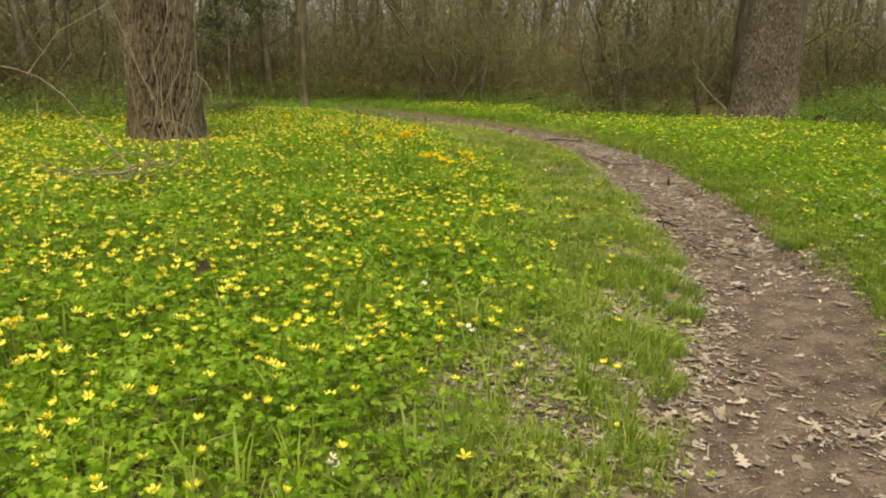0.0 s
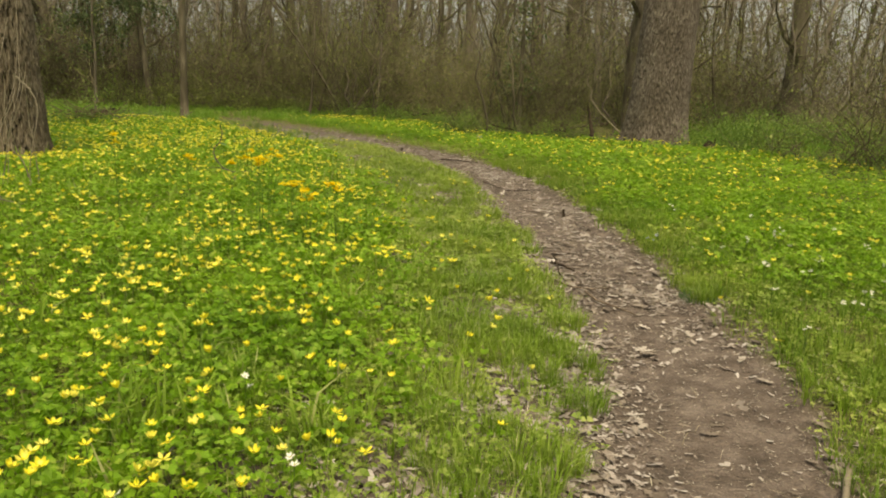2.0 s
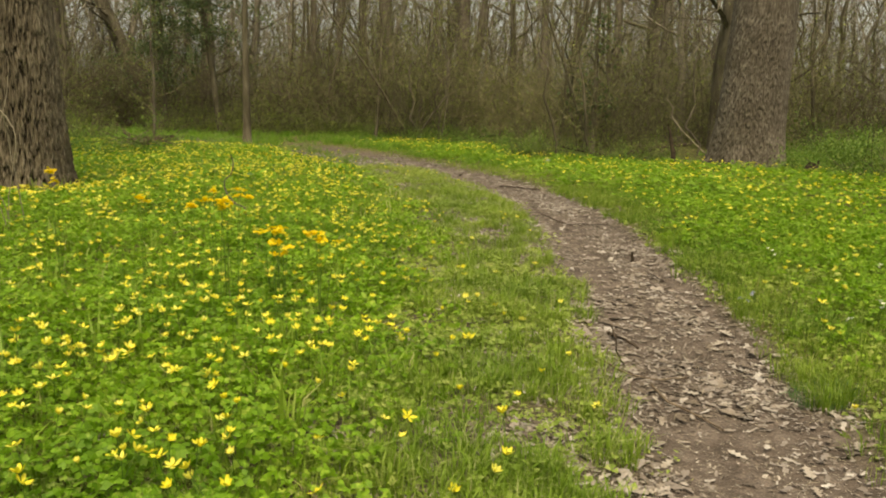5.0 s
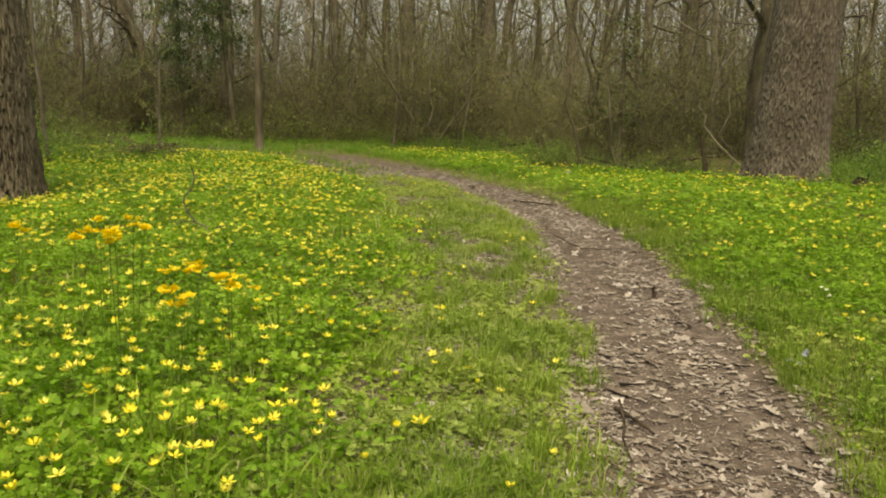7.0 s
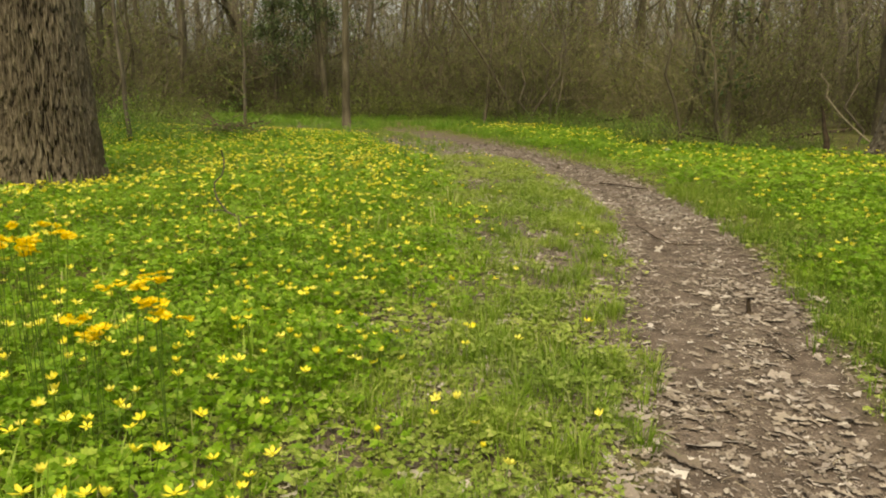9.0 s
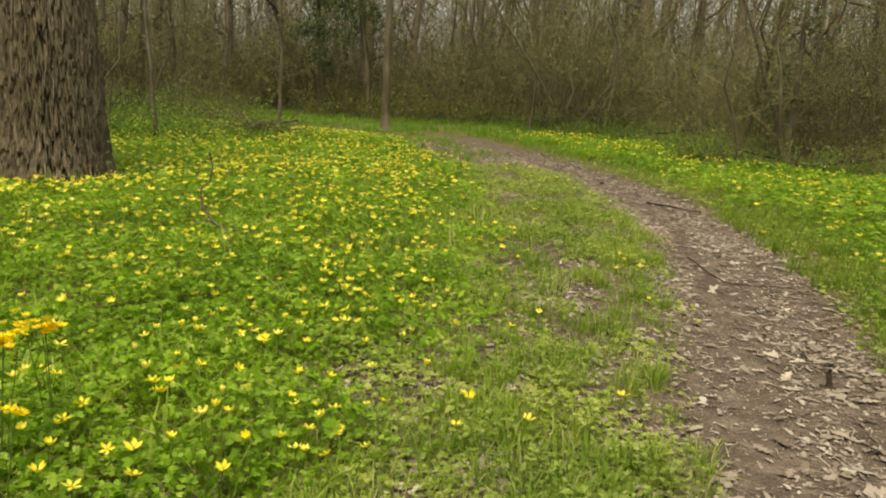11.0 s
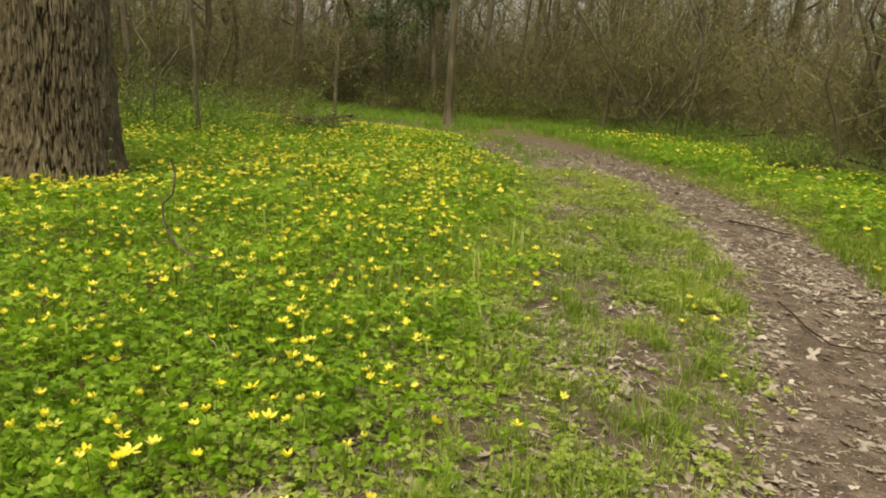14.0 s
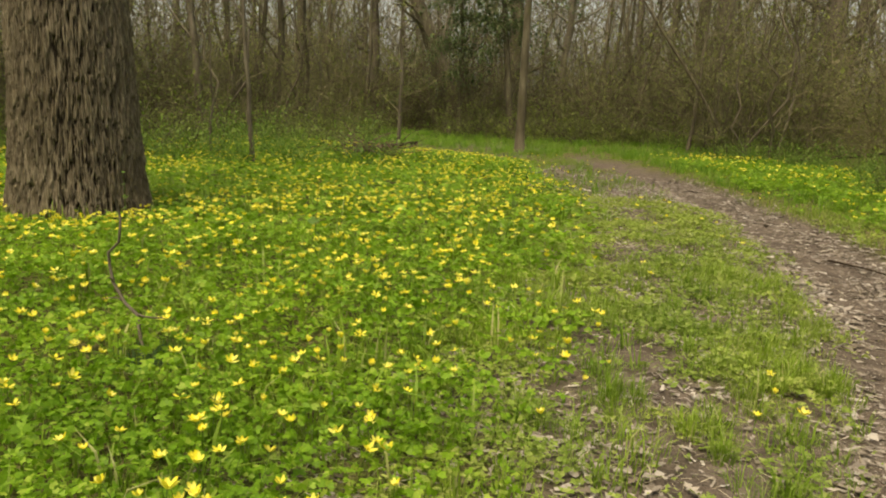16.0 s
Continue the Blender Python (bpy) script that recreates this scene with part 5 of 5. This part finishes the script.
# short broken stub standing at the path's edge
stub = tagged(new("stub"), "short broken dark wooden stub standing at the path edge", "stump")
sx, sy = 2.5, 8.05
stub.location = (sx, sy, ground_at(sx, sy))
V, F = tube([(0, 0, -0.03), (0.004, 0, 0.03), (-0.003, 0.003, 0.07), (0.002, 0, 0.095)], (0.016, 0.013, 0.011, 0.006), 8)
part("stem", mesh_of("stem", V, F, [M_DARKWOOD], smooth=True), stub)
V, F = tube([(0.005, 0, 0.0), (0.04, -0.02, 0.012), (0.075, -0.015, 0.0)], (0.014, 0.011, 0.005), 6)
part("root", mesh_of("root", V, F, [M_DARKWOOD], smooth=True), stub)

# grey branch leaning in the meadow
twig = tagged(new("dead_branch"), "crooked grey dead branch standing in celandine", "branch")
bx, by = -0.95, 8.9
gz = ground_at(bx, by)
twig.location = (bx, by, gz)
rg = np.random.default_rng(5)
main = np.array([(0.10, -0.06, 0.02 + gz), (0.03, -0.02, 0.06), (-0.06, 0.0, 0.09), (-0.13, 0.0, 0.18), (-0.155, 0.01, 0.25), (-0.145, 0.0, 0.31), (-0.09, 0.01, 0.36), (-0.065, 0.0, 0.42), (-0.06, 0.0, 0.47), (-0.08, 0.0, 0.55)]) - (0, 0, gz)
part("limb", mesh_of("limb", *tube(main, np.linspace(0.0085, 0.005, len(main)), 7), [M_PALE], smooth=True), twig)
for k, (w_, ln) in enumerate([((0.9, 0.1, 0.05), 0.22), ((-0.9, 0.1, 0.15), 0.2), ((0.5, -0.6, 0.7), 0.10)]):
    part("side_twig", mesh_of("side_twig", *tube(bent(rg, main[1 + k], w_, ln, 5, 0.2), np.linspace(0.005, 0.002, 5), 5), [M_PALE], smooth=True), twig)


def brush_pile(x, y, n_, length, height, label, seed, r=0.012, material=M_WOOD, rise=0.07):
    rg_ = np.random.default_rng(seed)
    ob = tagged(new("brush_pile"), label, "dead branches")
    ob.location = (x, y, ground_at(x, y))
    for _ in range(n_):
        an_ = rg_.normal(0.1, 0.5) + (math.pi if rg_.random() < 0.5 else 0)
        p_ = np.r_[rg_.normal(0, length * 0.25), rg_.normal(0, length * 0.15), rg_.uniform(0.12, height * 0.6)]
        pts = bent(rg_, p_, (math.cos(an_), math.sin(an_), rg_.uniform(-0.5, 1.0) * rise), length * rg_.uniform(0.4, 0.9), 6, 0.2, -0.01)
        pts[:, 2] = np.maximum(pts[:, 2], 0.01)
        rr = r * rg_.uniform(0.4, 1.4)
        part("branch", mesh_of("branch", *tube(pts, np.linspace(rr, rr * 0.3, 6), 5), [material], smooth=True), ob)
    return ob


brush_pile(-5.4, 18.2, 110, 1.1, 0.5, "low pile of dead brown branches in grass", 801, 0.012, M_WOOD, 0.16)
brush_pile(-3.1, 6.8, 26, 0.95, 0.34, "tangle of pale dead twigs at the foot of a tree", 802, 0.009, M_VINE, 0.35)

# long pale bramble arching out of the tangle
arch = tagged(new("bramble_cane"), "long pale arching bramble cane over the flowers", "branch")
for pts in ([(-2.95, 6.95, 0.05), (-3.09, 7.0, 0.22), (-3.23, 7.0, 0.35), (-3.38, 7.0, 0.54), (-3.56, 7.0, 0.78), (-3.75, 7.0, 0.93), (-3.95, 7.0, 1.01), (-4.2, 7.0, 1.06), (-4.6, 7.05, 1.0)],
            [(-3.85, 7.0, 0.98), (-3.82, 7.02, 1.04), (-3.75, 7.05, 1.13), (-3.58, 7.1, 1.36), (-3.36, 7.2, 1.5), (-3.1, 7.3, 1.66)],
            [(-3.80, 7.0, 0.95), (-3.82, 7.0, 0.75), (-3.81, 7.0, 0.52)],
            [(-3.12, 7.0, 0.22), (-3.22, 6.98, 0.15), (-3.41, 6.95, 0.02), (-3.55, 6.9, -0.04)],
            [(-3.15, 7.0, 0.20), (-3.02, 7.0, 0.235), (-2.88, 7.0, 0.23), (-2.77, 7.0, 0.19), (-2.70, 6.98, 0.10)],
            [(-3.25, 7.0, 0.13), (-3.35, 7.0, 0.02), (-3.5, 6.85, -0.05)]):
    part("cane", mesh_of("cane", *tube(pts, np.linspace(0.009, 0.004, len(pts)), 5), [M_VINE], smooth=True), arch)

# broken snag with a pale bent branch beside the broad tree
snag = tagged(new("snag"), "rotten dark snag with a pale broken branch leaning on it", "dead tree")
gx_, gy_ = 5.5, 16.1
snag.location = (gx_, gy_, ground_at(gx_, gy_))
part("stump", mesh_of("stump", *tube([(0.05, 0, -0.1), (0.02, 0, 0.3), (-0.03, 0.02, 0.5), (-0.07, 0.04, 0.74), (-0.10, 0.05, 0.84)], (0.07, 0.045, 0.034, 0.024, 0.008), 9), [M_DARKWOOD], smooth=True), snag)
part("branch", mesh_of("branch", *tube([(0.62, -0.05, 0.30), (0.37, -0.08, 0.50), (0.12, -0.1, 0.72), (-0.10, -0.1, 0.98), (-0.08, -0.1, 1.15), (-0.2, -0.08, 1.3), (-0.17, -0.08, 1.46)], (0.011, 0.012, 0.015, 0.019, 0.015, 0.010, 0.007), 7), [M_VINE], smooth=True), snag)

# low brown stem mound and fallen limbs under the thicket edge
for x, y, an, ln, r in [(4.6, 18.5, 20, 2.6, 0.05), (1.2, 24.5, 10, 2.4, 0.05), (-6.8, 19.6, 5, 1.6, 0.05), (7.8, 12.9, 40, 1.3, 0.03), (5.4, 17.0, 150, 2.0, 0.035)]:
    a_ = radians(an)
    stick("fallen_limb", [(x, y, 0.05), (x + 0.5 * ln * math.cos(a_), y + 0.5 * ln * math.sin(a_), 0.14), (x + ln * math.cos(a_), y + ln * math.sin(a_), 0.3)], r, "dead brown limb lying at the thicket edge", M_DARKWOOD, 7, "branch", True, "fallen limbs")


def evergreen(x, y, height, width, n_leaf, seed, label, r=0.06, lean=(0, 0)):
    """A trunk wrapped in dark evergreen leaves."""
    rg_ = np.random.default_rng(seed)
    ob = tagged(new("evergreen_bush"), label, "bush")
    ob.location = (x, y, ground_at(x, y))
    zz = np.linspace(-0.1, height, 8)
    ax_ = np.stack([lean[0] * zz, lean[1] * zz, zz], 1)
    part("trunk", mesh_of("trunk", *tube(ax_, np.linspace(r, r * 0.4, 8), 8), [M_TRUNK], smooth=True), ob)
    bits_ = []
    for _ in range(46):
        p_ = ax_[rg_.integers(2 if height < 4.5 else 3, 8)]
        bits_.append(bent(rg_, p_, (*rg_.normal(0, 1, 2), rg_.uniform(-0.5, 0.5)), width * rg_.uniform(0.25, 1.1) * (1.2 - 0.5 * p_[2] / height), 5, 0.22, -0.03))
    part("branchwork", mesh_of("branchwork", *join(*[tube(b_, np.linspace(0.012, 0.004, 5), 3, False) for b_ in bits_]), [M_TWIG]), ob)
    T = np.concatenate([b_[1:] for b_ in bits_])
    L = T[rg_.integers(0, len(T), n_leaf)] + rg_.normal(0, 0.14, (n_leaf, 3))
    L[:, 2] = np.maximum(L[:, 2], 0.05)
    lv_, lf_, _ = scatter(LEAF_SMALL, L, rg_.uniform(0, 6.28, n_leaf), rg_.normal(0, 0.9, n_leaf), 0.078 * rg_.lognormal(0, 0.3, n_leaf))
    part("foliage", mesh_of("foliage", lv_, lf_, [M_IVY]), ob)


evergreen(-6.6, 29.0, 6.4, 2.7, 9000, 901, "dark evergreen bush climbing a leaning trunk", 0.12, (-0.1, 0))
evergreen(-8.8, 29.8, 5.4, 2.5, 6500, 902, "dark glossy evergreen shrub under bare trees", 0.08)
evergreen(4.75, 19.6, 4.4, 0.7, 900, 903, "small tree with sparse dark green leaves", 0.07)
plant_shrub(-7.6, 15.2, LOW[0], "leafy low green shrub beside a pale sapling", 40, 1.2, "low brushwood", "brushwood")


# a pale stone and a dark stump at the edge of the thicket
stone = bmesh.new()
bmesh.ops.create_icosphere(stone, subdivisions=3, radius=0.075)
for v in stone.verts:
    v.co *= 1 + 0.25 * (noise.noise(v.co * 14) + 0.4 * noise.noise(v.co * 40))
    v.co.z *= 0.6
sm = bpy.data.meshes.new("stone")
stone.to_mesh(sm)
stone.free()
sm.materials.append(M_PALESTONE)
tagged(new("stone", sm), "small pale stone lying at the thicket edge", "stone").location = (3.25, 17.0, ground_at(3.25, 17.0) + 0.07)
stump = tagged(new("stump"), "low dark rotten tree stump in celandine", "stump")
stump.location = (7.1, 14.0, ground_at(7.1, 14.0))
part("body", mesh_of("body", *tube([(0, 0, -0.05), (0.01, 0, 0.06), (0, 0.01, 0.16), (0.03, 0.01, 0.24)], (0.13, 0.11, 0.09, 0.05), 11), [M_DARKWOOD], smooth=True), stump)
part("splinter", mesh_of("splinter", *tube([(0.05, 0, 0.1), (0.12, 0.02, 0.2), (0.14, 0.02, 0.3)], (0.04, 0.025, 0.008), 6), [M_DARKWOOD], smooth=True), stump)


# low feathery herbs with a blue-green cast
for k, (x, y, wide_, n_) in enumerate([(2.52, 5.08, 0.14, 340), (0.66, 6.85, 0.10, 220), (-0.78, 8.82, 0.12, 260)]):
    an, r = rng.uniform(0, 6.283, n_), wide_ * np.sqrt(rng.random(n_))
    P = np.stack([r * np.cos(an), r * np.sin(an), np.zeros(n_)], 1)
    P[:, 2] = land(P[:, 0] + x, P[:, 1] + y) - ground_at(x, y)
    V, F, _ = scatter(BLADES, P, an - 1.57 + rng.normal(0, 0.7, n_), -rng.random(n_) * 0.6, (0.075 if k == 0 else 0.11) * rng.uniform(0.5, 1.2, n_))
    tagged(new("herb_clump", mesh_of("herb_clump", V, F, [M_BLUEHERB])), "low feathery blue-green herb clump beside the path", "herb", "blue-green herbs").location = (x, y, ground_at(x, y))

# single large dead leaves caught in the greenery
for k, (x, y, up, sz_, mt_, lb) in enumerate([(-1.25, 3.67, 0.15, 0.13, M_DARKWOOD, "large dark brown curled leaf caught in celandine"), (0.31, 8.75, 0.05, 0.10, M_SCRAP, "pale pinkish dry leaf standing among weeds"),
                                              (0.43, 8.1, 0.04, 0.09, M_DEAD, "tan dry leaf standing beside a twig")]):
    V, F, _ = oak_leaf(40 + k)
    leaf_ = tagged(new("fallen_leaf", mesh_of("fallen_leaf", V * (sz_ * 1.5, sz_, sz_), F, [mt_])), lb, "leaf")
    leaf_.matrix_basis = Matrix.LocRotScale((x, y, ground_at(x, y) + up), Euler((radians(62), 0.3, 0.6 * k)), None)

# tall thin weed stalks that stand over the flowers
rg = np.random.default_rng(44)
for k in range(22):
    x, y = rg.uniform(-3.4, -0.3), rg.uniform(10.5, 15.5)
    ob = tagged(new("tall_weed"), "tall thin olive weed stalk standing over celandine", "weed", "tall weeds in the meadow")
    ob.location = (x, y, ground_at(x, y))
    h = rg.uniform(0.35, 0.7)
    axis = bent(rg, (0, 0, -0.02), (rg.normal(0, 0.12), rg.normal(0, 0.12), 1), h, 6, 0.05)
    part("stem", mesh_of("stem", *tube(axis, np.linspace(0.0035, 0.0015, 6), 4), [M_STEM], smooth=True), ob)
    n_l = rg.integers(5, 10)
    lp = axis[rg.integers(1, 6, n_l)] + rg.normal(0, 0.01, (n_l, 3))
    lv_, lf_, _ = scatter(LEAF_SMALL, lp, rg.uniform(0, 6.28, n_l), rg.normal(0.4, 0.5, n_l), 0.05 * rg.lognormal(0, 0.3, n_l))
    part("leaves", mesh_of("leaves", lv_, lf_, [M_STEM]), ob)

# ---- single flowers and leaves beside the walk ----
for k in near_id:
    ob = part("flower", single[f_pick[k]][0], bed)
    part("centre", single[f_pick[k]][1], ob)
    part("stalk", single[f_pick[k]][2], ob, "thin green stalk")
    ob.matrix_basis = Matrix.LocRotScale(FP[k], Euler((f_tip[k], 0, f_turn[k])), (f_size[k],) * 3)
oak_mesh = [mesh_of("oak_leaf", V, F, [M_DEAD1]) for V, F, _ in OAK]
for k, (p, tn, tp, sz) in enumerate(OAK_POSES):
    ob = part("oak_leaf", oak_mesh[k % 8], litter)
    ob.matrix_basis = Matrix.LocRotScale(p, Euler((tp, 0, tn)), (sz,) * 3)
